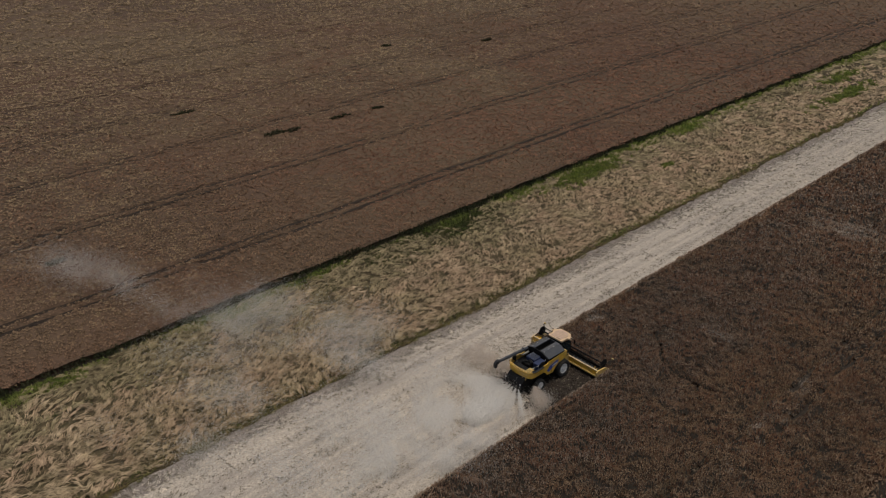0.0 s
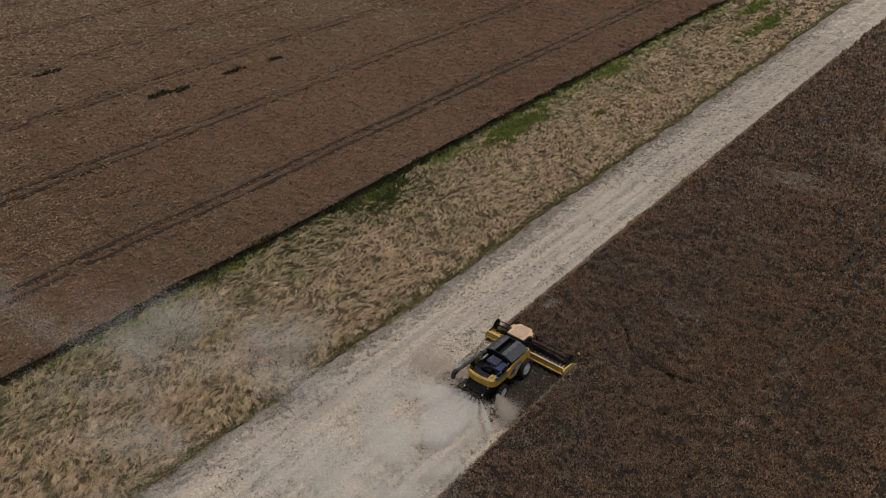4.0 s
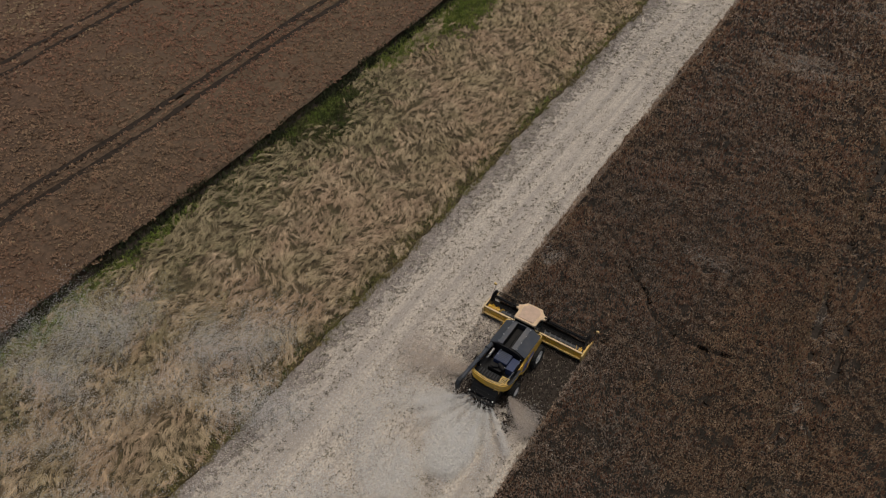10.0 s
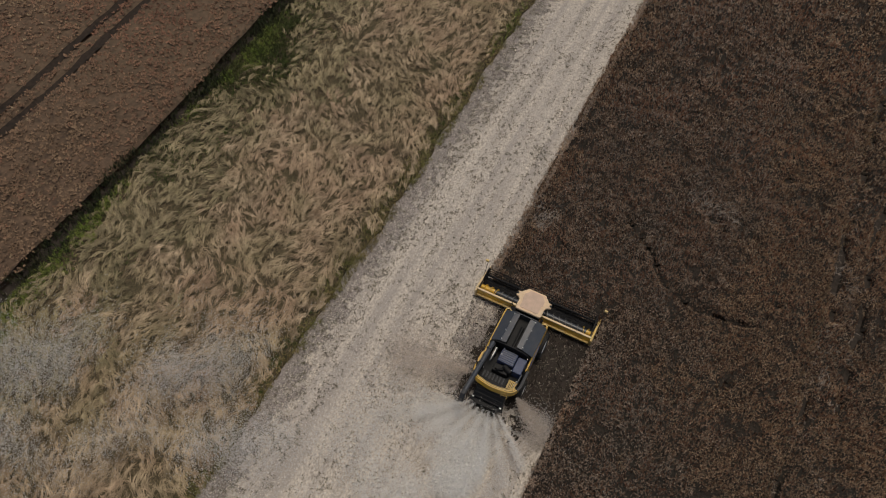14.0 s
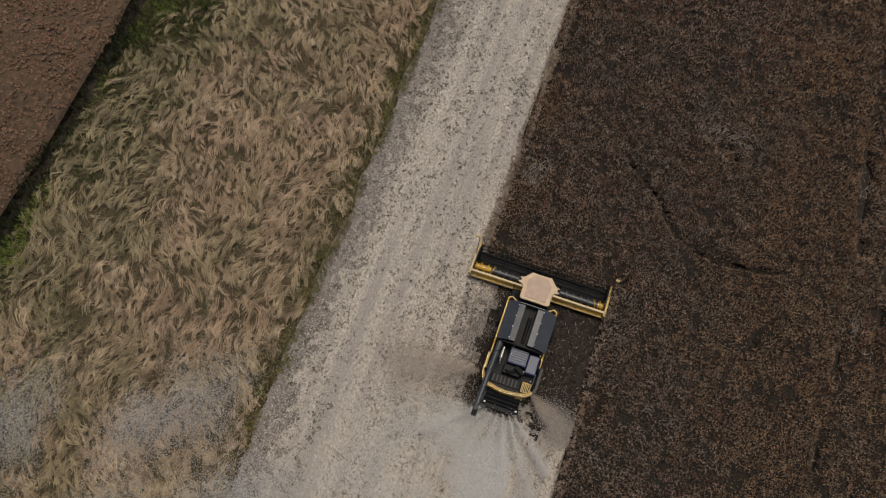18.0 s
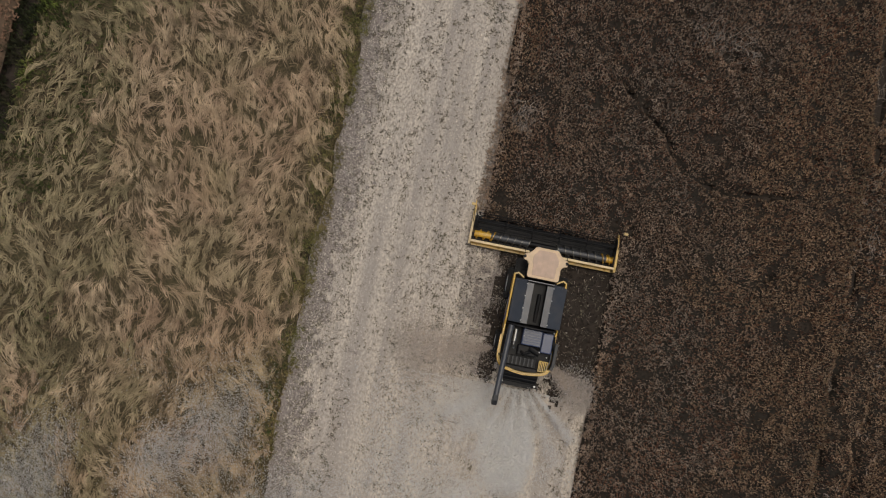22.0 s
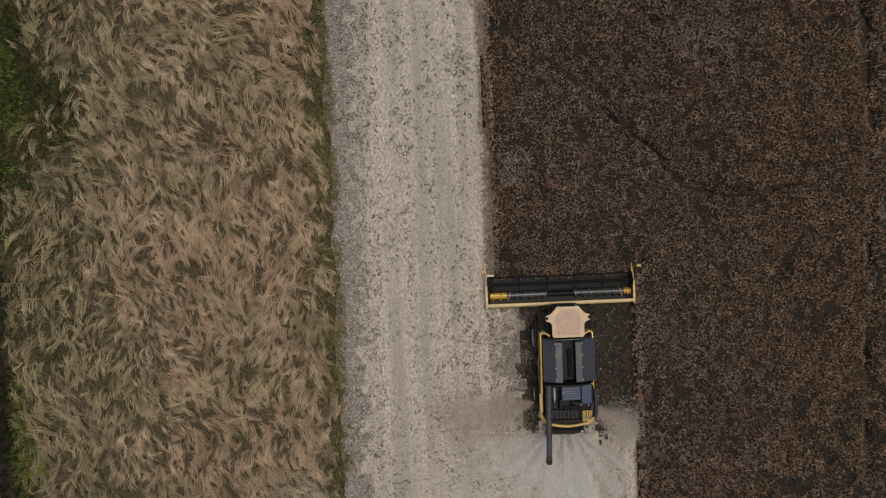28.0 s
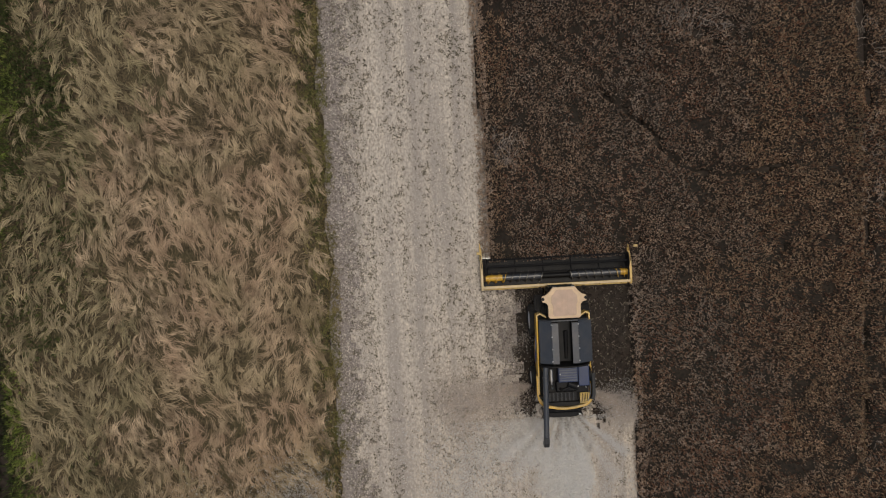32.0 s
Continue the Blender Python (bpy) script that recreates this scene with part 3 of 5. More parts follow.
def grass(x0, x1, y0, y1, per, count, reach, height, width):
    x, y = scatter(x0, x1, y0, y1, per)
    ok = rng.uniform(0.12, 1.0, len(x)) < greenness(x, y)
    x, y = x[ok], y[ok]
    return blades(x, y, straw_height(x, y) + 0.12, count, reach, height, width)


def bank(x0, x1, y0, y1, per, count, reach, height, width):
    """Fresh growth along the foot of the ditch, thick in some stretches and thin in others."""
    x, y = scatter(x0, x1, y0, y1, per)
    lush = 0.46 - 0.5 * np.clip((y + 6) / 5, 0, 1) * np.clip((29 - y) / 5, 0, 1) + 0.85 * lattice(0 * x, y, 7.0, 62) + 0.5 * lattice(x, y, 1.4, 63) - 0.4 * np.abs(x + 34.9)
    ok = rng.uniform(-0.1, 0.5, len(x)) < lush
    return blades(x[ok], y[ok], straw_height(x[ok], y[ok]) + 0.16, count, reach, height, width)


M_BANK = mat("fresh_grass", (0.10, 0.145, 0.024), (0.22, 0.275, 0.055), 1.5, 0.4, (0.27, 0.265, 0.085), 0.45, 0.3)
v, f = join([bank(-35.5, -32.8, -60, 60, 44, 4, 0.24, 0.24, 0.055), bank(-35.35, -32.8, 60, 240, 10, 4, 0.45, 0.3, 0.12), grass(X_DITCH, X_SWATH - 0.2, 24, 70, 34, 4, 0.3, 0.3, 0.08), grass(X_DITCH, X_SWATH - 0.2, 70, 240, 14, 4, 0.45, 0.36, 0.14)])
stuff("bank_grass", tri_mesh("bank_grass", v, f, M_BANK), "fresh yellow-green grass along the foot of the ditch", "grass")
v, f = grass(X_DITCH + 0.4, X_SWATH - 0.2, -60, 30, 60, 4, 0.24, 0.24, 0.065)
stuff("grass", tri_mesh("grass", v, f, M_GRASS), "green grass growing through lodged straw beside the ditch", "grass")

x, y = scatter(X_DITCH - 0.9, X_DITCH + 1.1, -75, 240, 30)
ok = rng.uniform(0, 1, len(x)) < 0.65 + 0.5 * lattice(x, y, 1.5, 61) - 1.2 * np.clip(x - X_DITCH - 0.25 - 0.7 * lattice(0 * x, y, 1.6, 64), 0, 1)
x, y = x[ok], y[ok]
v, f = blades(x, y, 0.30 + 0.3 * rng.uniform(0, 1, len(x)) + 0.2 * lattice(x, y, 2.3, 65), 5, 0.28, 0.42, 0.09)
stuff("ditch_weeds", tri_mesh("ditch_weeds", v, f, M_DITCH), "dark weeds in the narrow ditch along the crop", "weeds")


# ---- stubble and chopped straw ----
def swath(x, y):
    """How thickly chopped straw lies, 0 to 1."""
    left = np.clip((x - X_SWATH - 1.35 - 0.25 * lattice(0 * x, y, 1.7, 71) - 0.95 * lattice(x, y, 0.42, 70)) / 1.8 + 0.5, 0.12, 1)
    streak = 0.82 + 0.18 * lattice(x * 3.0, y * 0.12, 1.0, 72)
    right_edge = np.where(y > 0.4, X_CROP + 0.25, -2.6 + 0.6 * lattice(x, y, 1.2, 73))
    behind = np.clip((-6.9 - y) / 2.4 + 0.5 * lattice(x, y, 0.9, 74) + 0.3 * lattice(x, y, 0.35, 67), 0, 1) * (x < X_CUT - 0.05)
    before = np.clip((right_edge - x) / np.where(y > 0.4, 0.6, 1.5) + 0.5 * lattice(x, y, 0.4, 68), 0, 1)
    return left * streak * np.maximum(before, behind)


stuff("stubble_bed", sheet("stubble_bed", steps((X_SWATH - 0.45, X_CUT, 0.35)), steps((-80, -40, 1), (-40, 30, 0.35), (30, 330, 3)), lambda x, y: 0.012 + 0 * x,
                           lambda x, y: (x < -2.7 + 0.5 * lattice(x, y, 1.4, 78) + 0.5 * lattice(x, y, 0.6, 80)) & ((y < Y_HEADER) | (x < X_CROP + 0.2)) | (y < -9.5 + 0.8 * lattice(x, 0 * y, 0.8, 79)), M_STUBBLE_BED, False),
      "grey-brown mown stubble", "stubble")
chaff_x = steps((X_SWATH - 0.5, X_SWATH + 3.0, 0.15), (X_SWATH + 3.0, X_CUT + 0.1, 0.2))
chaff_y = steps((-80, -40, 0.6), (-40, 40, 0.2), (40, 110, 0.3), (110, 330, 2.0))
stuff("chaff_bed", sheet("chaff_bed", chaff_x, chaff_y, lambda x, y: 0.03 + 0.02 * lattice(x, y, 0.6, 75),
                         lambda x, y: swath(x, y) > 0.42, M_CHAFF), "bed of pale chopped straw and chaff on stubble", "chaff")


def bits(x0, x1, y0, y1, per, length, width, material_pale=True):
    x, y = scatter(x0, x1, y0, y1, per)
    s = swath(x, y)
    inside = (x > X_SWATH - 0.25) & ((x < X_CROP + 0.3) | ((x < X_CUT) & (y < 1.0)))
    if material_pale:
        ok = inside & (rng.uniform(0, 1, len(x)) < np.where((x > -3.6) & (y > -9.0), 0.008 + 0.45 * np.clip((-1.9 - x) / 1.6, 0, 1) + 0.3 * np.clip((-6.6 - y) / 2.0, 0, 1), 0.12) + s + np.where(x < -10, 0.45 * np.clip((x - X_SWATH) / 2.2, 0, 1), 0))
    else:
        clump = lattice(x, y, 0.33, 76) + 0.4 * lattice(x * 2, y * 0.2, 1.0, 77)
        ok = inside & (clump > np.where(s > 0.45, 0.42, 0.0))
    x, y = x[ok], y[ok]
    n = len(x)
    a = rng.uniform(0, 2 * np.pi, n)
    return strands(x, y, 0.045 + 0.05 * rng.uniform(0, 1, n), a, length * rng.uniform(0.5, 1.5, n), width * rng.uniform(0.6, 1.4, n), 0.04 * rng.uniform(0, 1, n),
                   rng.normal(0, 0.4, n), 1)


v, f = join([bits(X_SWATH - 0.3, X_SWATH + 2.2, -40, 40, 90, 0.09, 0.05), bits(X_SWATH - 0.3, X_CUT, -40, 40, 50, 0.085, 0.045), bits(X_SWATH - 0.3, X_CUT, -80, -40, 14, 0.4, 0.10), bits(X_SWATH - 0.3, X_CROP, 40, 120, 16, 0.4, 0.10),
             bits(X_SWATH - 0.3, X_CROP, 120, 300, 2.5, 1.0, 0.3)])
stuff("chopped_straw", tri_mesh("chopped_straw", v, f, M_CHAFF_BIT), "pale chopped straw strewn over the stubble", "straw")
dark_bits, quads = join([bits(X_SWATH - 0.3, X_CUT, -40, 40, 40, 0.10, 0.045, False), bits(X_SWATH - 0.3, X_CUT, -80, -40, 12, 0.3, 0.11, False), bits(X_SWATH - 0.3, X_CROP, 40, 120, 14, 0.3, 0.11, False)])


def stalks(y0, y1, per, reach, width):
    """Stubble that shows through the chaff in streaks, thickest along the straw."""
    x, y = scatter(X_SWATH - 0.2, X_CUT, y0, y1, per)
    thick = 0.24 + 0.45 * lattice(x * 1.6, y * 0.06, 1.0, 77) + 0.85 * np.clip(1 - (x - X_SWATH) / 3.0, 0, 1) + 0.4 * lattice(x, y, 1.3, 69)
    ok = (rng.uniform(0, 1, len(x)) < thick) & ((x < X_CROP + 0.1) | (y < -8)) & (swath(x, y) > 0.1)
    n = rng.integers(1, 6, ok.sum())
    x, y = (np.repeat(a[ok], n) + rng.normal(0, reach * 0.85, n.sum()) for a in (x, y))
    return blades(x, y, 0.085 + 0 * x, 3, reach, 0.05, width)


v, f = join([(dark_bits, np.concatenate([quads[:, [0, 1, 2]], quads[:, [0, 2, 3]]])), stalks(-45, 50, 17, 0.09, 0.06), stalks(50, 130, 4.5, 0.18, 0.12), stalks(-80, -45, 5, 0.18, 0.11)])
stuff("stubble", tri_mesh("stubble", v, f, M_STUBBLE), "short grey-brown stubble stalks", "stubble")

x, y = scatter(18.7, 22.7, -25, 60, 5)
ok = (lattice(x, y, 1.4, 91) > -0.25) & (rng.uniform(0, 1, len(x)) < np.maximum(np.exp(-((x - 19.6) / 0.5) ** 2), np.exp(-((x - 21.8) / 0.5) ** 2)) + 0.12)
x1, y1 = x[ok], y[ok]
x, y = scatter(-4, 26, -8, 84, 22)
ok = rng.uniform(0, 1, len(x)) < lodged(x, y)
x1, y1 = np.concatenate([x1, x[ok]]), np.concatenate([y1, y[ok]])
x, y = scatter(X_CROP - 0.35, X_CROP + 0.35, Y_HEADER + 1.0, 110, 10)
x1, y1 = np.concatenate([x1, x]), np.concatenate([y1, y])
n = len(x1)
laid = lodged(x1, y1) > 0.1
v, f = strands(x1, y1, np.where(x1 > X_CROP + 0.1, crop_height(x1, y1) + np.where(laid, 0.05, -0.04), 0.12), np.where(laid, 0.6 + 1.6 * lattice(x1, y1, 2.6, 93), 0.6) + rng.normal(0, 1, n) * np.where(laid, 0.5, 1.2), rng.uniform(0.2, 0.5, n) * np.where(laid, 1.5, 1.0), rng.uniform(0.02, 0.045, n) * np.where(laid, 0.9, 1.0), rng.uniform(0.02, 0.10, n), rng.normal(0, 0.5, n), 2)
stuff("flattened_stems", tri_mesh("flattened_stems", v, f, M_CROP_PALE), "bleached flattened stems in the tramlines and along the cut edge", "crop")

x, y = scatter(18.5, 19.5, -30, 70, 34)
ok = rng.uniform(-0.6, 0.6, len(x)) < 0.25 + lattice(x, y, 2.4, 47) - 1.2 * np.abs(x - 19.05)
x, y = x[ok], y[ok]
v, f = blades(x, y, np.maximum(crop_height(x, y) - 0.08, 0.3), 4, 0.12, 0.2, 0.04)
stuff("tramline_growth", tri_mesh("tramline_growth", v, f, M_CROP_TAN), "tan bleached growth beside the trodden tramline", "crop")
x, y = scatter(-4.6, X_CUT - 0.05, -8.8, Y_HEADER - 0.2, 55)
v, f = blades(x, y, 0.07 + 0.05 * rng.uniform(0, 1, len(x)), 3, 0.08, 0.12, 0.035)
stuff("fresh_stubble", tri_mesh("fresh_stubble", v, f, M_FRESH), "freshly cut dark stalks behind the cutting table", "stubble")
x, y = scatter(-4.6, X_CUT - 0.1, -10.0, Y_HEADER - 0.2, 5)
v, f = strands(x, y, 0.12 + 0 * x, rng.normal(1.57, 0.7, len(x)), rng.uniform(0.08, 0.35, len(x)), rng.uniform(0.012, 0.03, len(x)), 0.03 + 0 * x, rng.normal(0, 0.4, len(x)), 2)
stuff("loose_stems", tri_mesh("loose_stems", v, f, M_CROP_PALE), "loose bleached stems on the fresh stubble", "straw")

x, y = scatter(X_CROP - 0.45, X_CROP + 0.35, Y_HEADER + 0.6, 110, 45)
x1, y1 = scatter(X_CUT - 0.15, X_CUT + 0.3, -60, Y_HEADER, 40)
lean = np.concatenate([x - X_CROP, x1 - X_CUT])
x, y = np.concatenate([x, x1]), np.concatenate([y, y1])
v, f = blades(x, y, np.clip(0.45 + 1.2 * lean + 0.15 * rng.uniform(-1, 1, len(x)), 0.12, 0.9), 5, 0.2, 0.2, 0.05)
stuff("crop_edge", tri_mesh("crop_edge", v, f, M_CROP), "ragged brown edge of the standing crop beside the stubble", "crop")
x, y = scatter(X_SWATH - 1.7, X_SWATH + 0.5, -60, 110, 62)
ok = rng.uniform(0, 1, len(x)) < 0.3 + 0.5 * np.clip((x - X_SWATH + 0.9) / 0.8, 0, 1) + 0.35 * lattice(x, y, 1.8, 92) - 1.6 * np.clip((x - X_SWATH + 0.1 + 0.4 * lattice(0 * x, y, 1.1, 94)) / 0.5, 0, 1)
x, y = x[ok], y[ok]
v, f = blades(x, y, 0.2 + 0.1 * rng.uniform(0, 1, len(x)), 4, 0.26, 0.16, 0.05)
stuff("straw_edge", tri_mesh("straw_edge", v, f, M_FRINGE), "brown and olive fringe where the straw meets the stubble", "grass")


# ---- the harvester ----
def plain(name, color, rough, metal=0.0, spec=0.5, dirt=(0.30, 0.24, 0.17), dirt_amount=0.35, coat=0.0):
    """Paint, metal or rubber with dust lying on it in blotches."""
    m = mat(name, tuple(c * 0.82 for c in color), color, 3.0, 1.3, dirt, dirt_amount, 0, rough, metal, 0.03, spec=spec)
    m.node_tree.nodes["Principled BSDF"].inputs["Coat Weight"].default_value = coat
    return m


M_YELLOW = plain("yellow_paint", (0.80, 0.47, 0.05), 0.4, coat=0.2, dirt=(0.50, 0.34, 0.13), dirt_amount=0.5)
M_CREAM = plain("cream_paint", (0.82, 0.62, 0.34), 0.5, dirt=(0.62, 0.48, 0.30), dirt_amount=0.5)
M_YELLOW_PALE = plain("dusty_yellow_paint", (0.80, 0.54, 0.17), 0.5, dirt=(0.55, 0.42, 0.22), dirt_amount=0.6)
M_GREY = plain("grey_panel", (0.055, 0.062, 0.075), 0.33, dirt=(0.085, 0.08, 0.078), dirt_amount=0.45)
M_GREY_LIGHT = plain("light_grey_panel", (0.09, 0.094, 0.105), 0.38, dirt=(0.14, 0.13, 0.125), dirt_amount=0.55)
M_BLACK = plain("black_parts", (0.007, 0.007, 0.008), 0.55, spec=0.25, dirt=(0.020, 0.017, 0.015), dirt_amount=0.45)
M_BLUE = plain("blue_black_cover", (0.034, 0.052, 0.125), 0.38, dirt=(0.065, 0.072, 0.10), dirt_amount=0.35)
M_RIB = plain("blue_grey_rib", (0.085, 0.10, 0.145), 0.4, dirt=(0.12, 0.12, 0.13), dirt_amount=0.4)
M_LOGO = plain("blue_stripe", (0.03, 0.085, 0.40), 0.4, dirt_amount=0.08)
M_ROOF = plain("beige_roof", (0.80, 0.58, 0.36), 0.5, dirt=(0.62, 0.44, 0.29), dirt_amount=0.5)
M_ROOF_MID = plain("pinkish_roof", (0.64, 0.45, 0.33), 0.55, dirt=(0.52, 0.37, 0.28), dirt_amount=0.5)
M_RUBBER = plain("tyre_rubber", (0.012, 0.012, 0.012), 0.8, dirt=(0.03, 0.026, 0.021), dirt_amount=0.6)
M_RIM = plain("pale_rim", (0.85, 0.84, 0.81), 0.4, dirt=(0.6, 0.55, 0.48), dirt_amount=0.35)
M_STEEL = plain("bright_steel", (0.50, 0.49, 0.47), 0.42, 1.0, dirt=(0.35, 0.30, 0.24), dirt_amount=0.3)
M_FLIGHT = plain("worn_steel", (0.26, 0.25, 0.23), 0.5, 0.8, dirt=(0.10, 0.085, 0.07), dirt_amount=0.5)
M_DECK = plain("dark_grey_rib", (0.028, 0.03, 0.034), 0.45, spec=0.3, dirt=(0.05, 0.046, 0.042), dirt_amount=0.4)
M_WHITE = plain("white_lamp", (0.80, 0.80, 0.78), 0.3, dirt_amount=0.1)
M_GLASS = bpy.data.materials.new("tinted_glass")
M_GLASS.use_nodes = True
gb = M_GLASS.node_tree.nodes["Principled BSDF"]
gb.inputs["Base Color"].default_value, gb.inputs["Roughness"].default_value = (0.10, 0.13, 0.13, 1), 0.04
gb.inputs["Transmission Weight"].default_value, gb.inputs["IOR"].default_value = 0.75, 1.45


def part(name, bm, material, parent, label=""):
    me = bpy.data.meshes.new(name)
    bm.normal_update()
    bm.to_mesh(me)
    bm.free()
    me.materials.append(material)
    ob = new(name, me)
    ob.parent = parent
    if label:
        tagged(ob, label)
    return ob


def box(x0, x1, y0, y1, z0, z1, bev=0.03, taper=1.0):
    bm = bmesh.new()
    bmesh.ops.create_cube(bm, size=1, matrix=Matrix.Translation(((x0 + x1) / 2, (y0 + y1) / 2, (z0 + z1) / 2)) @ Matrix.Diagonal((x1 - x0, y1 - y0, z1 - z0, 1)))
    if taper != 1.0:
        for v in bm.verts:
            if v.co.z > (z0 + z1) / 2:
                v.co.x = (v.co.x - (x0 + x1) / 2) * taper + (x0 + x1) / 2
                v.co.y = (v.co.y - (y0 + y1) / 2) * taper + (y0 + y1) / 2
    if bev:
        bmesh.ops.bevel(bm, geom=bm.edges[:], offset=bev, segments=2, affect="EDGES", profile=0.6)
    return bm


def prism(points, axis, a, b, bev=0.02):
    """A plate or block: an outline pushed along an axis from a to b. For x the outline is (y, z), for y (x, z), for z (x, y)."""
    bm = bmesh.new()

    def at(p, k):
        return {"x": (k, p[0], p[1]), "y": (p[0], k, p[1]), "z": (p[0], p[1], k)}[axis]
    lo = [bm.verts.new(at(p, a)) for p in points]
    hi = [bm.verts.new(at(p, b)) for p in points]
    bm.faces.new(lo)
    bm.faces.new(hi[::-1])
    n = len(points)
    for i in range(n):
        bm.faces.new((lo[i], hi[i], hi[(i + 1) % n], lo[(i + 1) % n]))
    bmesh.ops.recalc_face_normals(bm, faces=bm.faces[:])
    if bev:
        bmesh.ops.bevel(bm, geom=bm.edges[:], offset=bev, segments=2, affect="EDGES", profile=0.6)
    return bm


def rod(p, q, r, r2=None, seg=14, bm=None):
    bm = bm or bmesh.new()
    p, q = Vector(p), Vector(q)
    m = Matrix.Translation((p + q) / 2) @ (q - p).to_track_quat("Z", "Y").to_matrix().to_4x4()
    bmesh.ops.create_cone(bm, cap_ends=True, segments=seg, radius1=r, radius2=r if r2 is None else r2, depth=(q - p).length, matrix=m)
    return bm


def pipe(points, r, seg=10):
    bm = bmesh.new()
    for p, q in zip(points[:-1], points[1:]):
        rod(p, q, r, seg=seg, bm=bm)
    for p in points[1:-1]:
        bmesh.ops.create_icosphere(bm, subdivisions=1, radius=r * 1.02, matrix=Matrix.Translation(p))
    return bm


def lathe_x(profile, cx, cy, cz, seg=28):
    """A wheel shape: (offset along x, radius) turned round the x axis."""
    bm = bmesh.new()
    rings = []
    for off, r in profile:
        rings.append([bm.verts.new((cx + off, cy + r * math.cos(2 * math.pi * i / seg), cz + r * math.sin(2 * math.pi * i / seg))) for i in range(seg)])
    for a, b in zip(rings[:-1], rings[1:]):
        for i in range(seg):
            bm.faces.new((a[i], a[(i + 1) % seg], b[(i + 1) % seg], b[i]))
    bm.faces.new(rings[0][::-1])
    bm.faces.new(rings[-1])
    bmesh.ops.recalc_face_normals(bm, faces=bm.faces[:])
    return bm


def band(path, z0, z1, thick, lean=0.0):
    """A standing wall that follows a path in plan, with a thickness, leaning outwards towards the foot."""
    bm = bmesh.new()
    rows = []
    n = len(path)
    for i, (x, y) in enumerate(path):
        a, b = path[max(0, i - 1)], path[min(n - 1, i + 1)]
        t = Vector((b[0] - a[0], b[1] - a[1])).normalized()
        o = Vector((t.y, -t.x))
        rows.append([bm.verts.new((x + o.x * k, y + o.y * k, z)) for k, z in ((lean, z0), (0.0, (z0 + z1) / 2 + 0.1), (-0.05, z1), (-0.05 - thick, z1), (-thick, z0))])
    for a, b in zip(rows[:-1], rows[1:]):
        for i in range(5):
            bm.faces.new((a[i], a[(i + 1) % 5], b[(i + 1) % 5], b[i]))
    bm.faces.new(rows[0])
    bm.faces.new(rows[-1][::-1])
    bmesh.ops.recalc_face_normals(bm, faces=bm.faces[:])
    return bm


def wheel(parent, side, y, radius, width, lugs):
    cx = side * (1.86 - width / 2)
    z = radius
    w = width / 2
    tyre = part("tyre", lathe_x([(-w * 0.7, radius * 0.6), (-w, radius * 0.72), (-w, radius * 0.9), (-w * 0.8, radius * 0.97), (w * 0.8, radius * 0.97), (w, radius * 0.9), (w, radius * 0.72), (w * 0.7, radius * 0.6)], cx, y, z), M_RUBBER, None, "dusty black ribbed tractor tyre")
    hub = tagged(new("wheel"), "dusty rubber wheel with a pale rim")
    hub.parent = parent
    tyre.parent = hub
    bm = bmesh.new()
    for i in range(lugs):
        for k in (-1, 1):
            a = 2 * math.pi * (i + (0.25 if k > 0 else -0.25)) / lugs
            m = Matrix.Translation((cx, y, z)) @ Matrix.Rotation(a, 4, "X") @ Matrix.Translation((k * w * 0.48, 0, radius * 0.965)) @ Matrix.Rotation(k * 0.6, 4, "Z") @ Matrix.Diagonal((w * 1.0, 0.07, 0.06, 1))
            bmesh.ops.create_cube(bm, size=1, matrix=m)
    part("tread", bm, M_RUBBER, hub)
    s = side
    rim = part("rim", lathe_x([(s * w * 0.55, radius * 0.60), (s * w * 0.9, radius * 0.56), (s * w * 0.9, radius * 0.50), (s * w * 0.80, radius * 0.46), (s * w * 0.78, radius * 0.2), (s * w * 0.95, radius * 0.17), (s * w * 0.97, radius * 0.1)], cx, y, z), M_RIM, hub, "pale cream steel rim")
    return hub


harvester = tagged(new("combine_harvester"), "yellow and dark grey combine harvester with beige cab roof on stubble", "combine harvester")

# chassis and lower body
part("chassis", box(-1.15, 1.15, -6.9, -1.2, 0.75, 1.9, 0.08), M_BLACK, harvester, "black steel chassis in shade")
part("front_axle", rod((-1.5, -2.18, 0.95), (1.5, -2.18, 0.95), 0.2), M_BLACK, harvester)
part("rear_axle", rod((-1.6, -5.84, 0.68), (1.6, -5.84, 0.68), 0.12), M_BLACK, harvester)
for side in (-1, 1):
    wheel(harvester, side, -2.18, 1.0, 0.72, 18)
    wheel(harvester, side, -5.84, 0.68, 0.46, 14)

PANEL = [(-1.55, 2.45), (-1.62, 2.95), (-1.95, 3.02), (-4.4, 2.86), (-4.75, 2.72), (-5.4, 2.72), (-5.4, 2.02), (-4.95, 1.72), (-4.6, 1.3), (-3.75, 1.22), (-3.35, 1.7), (-2.9, 2.02), (-2.2, 2.1), (-1.7, 2.2)]
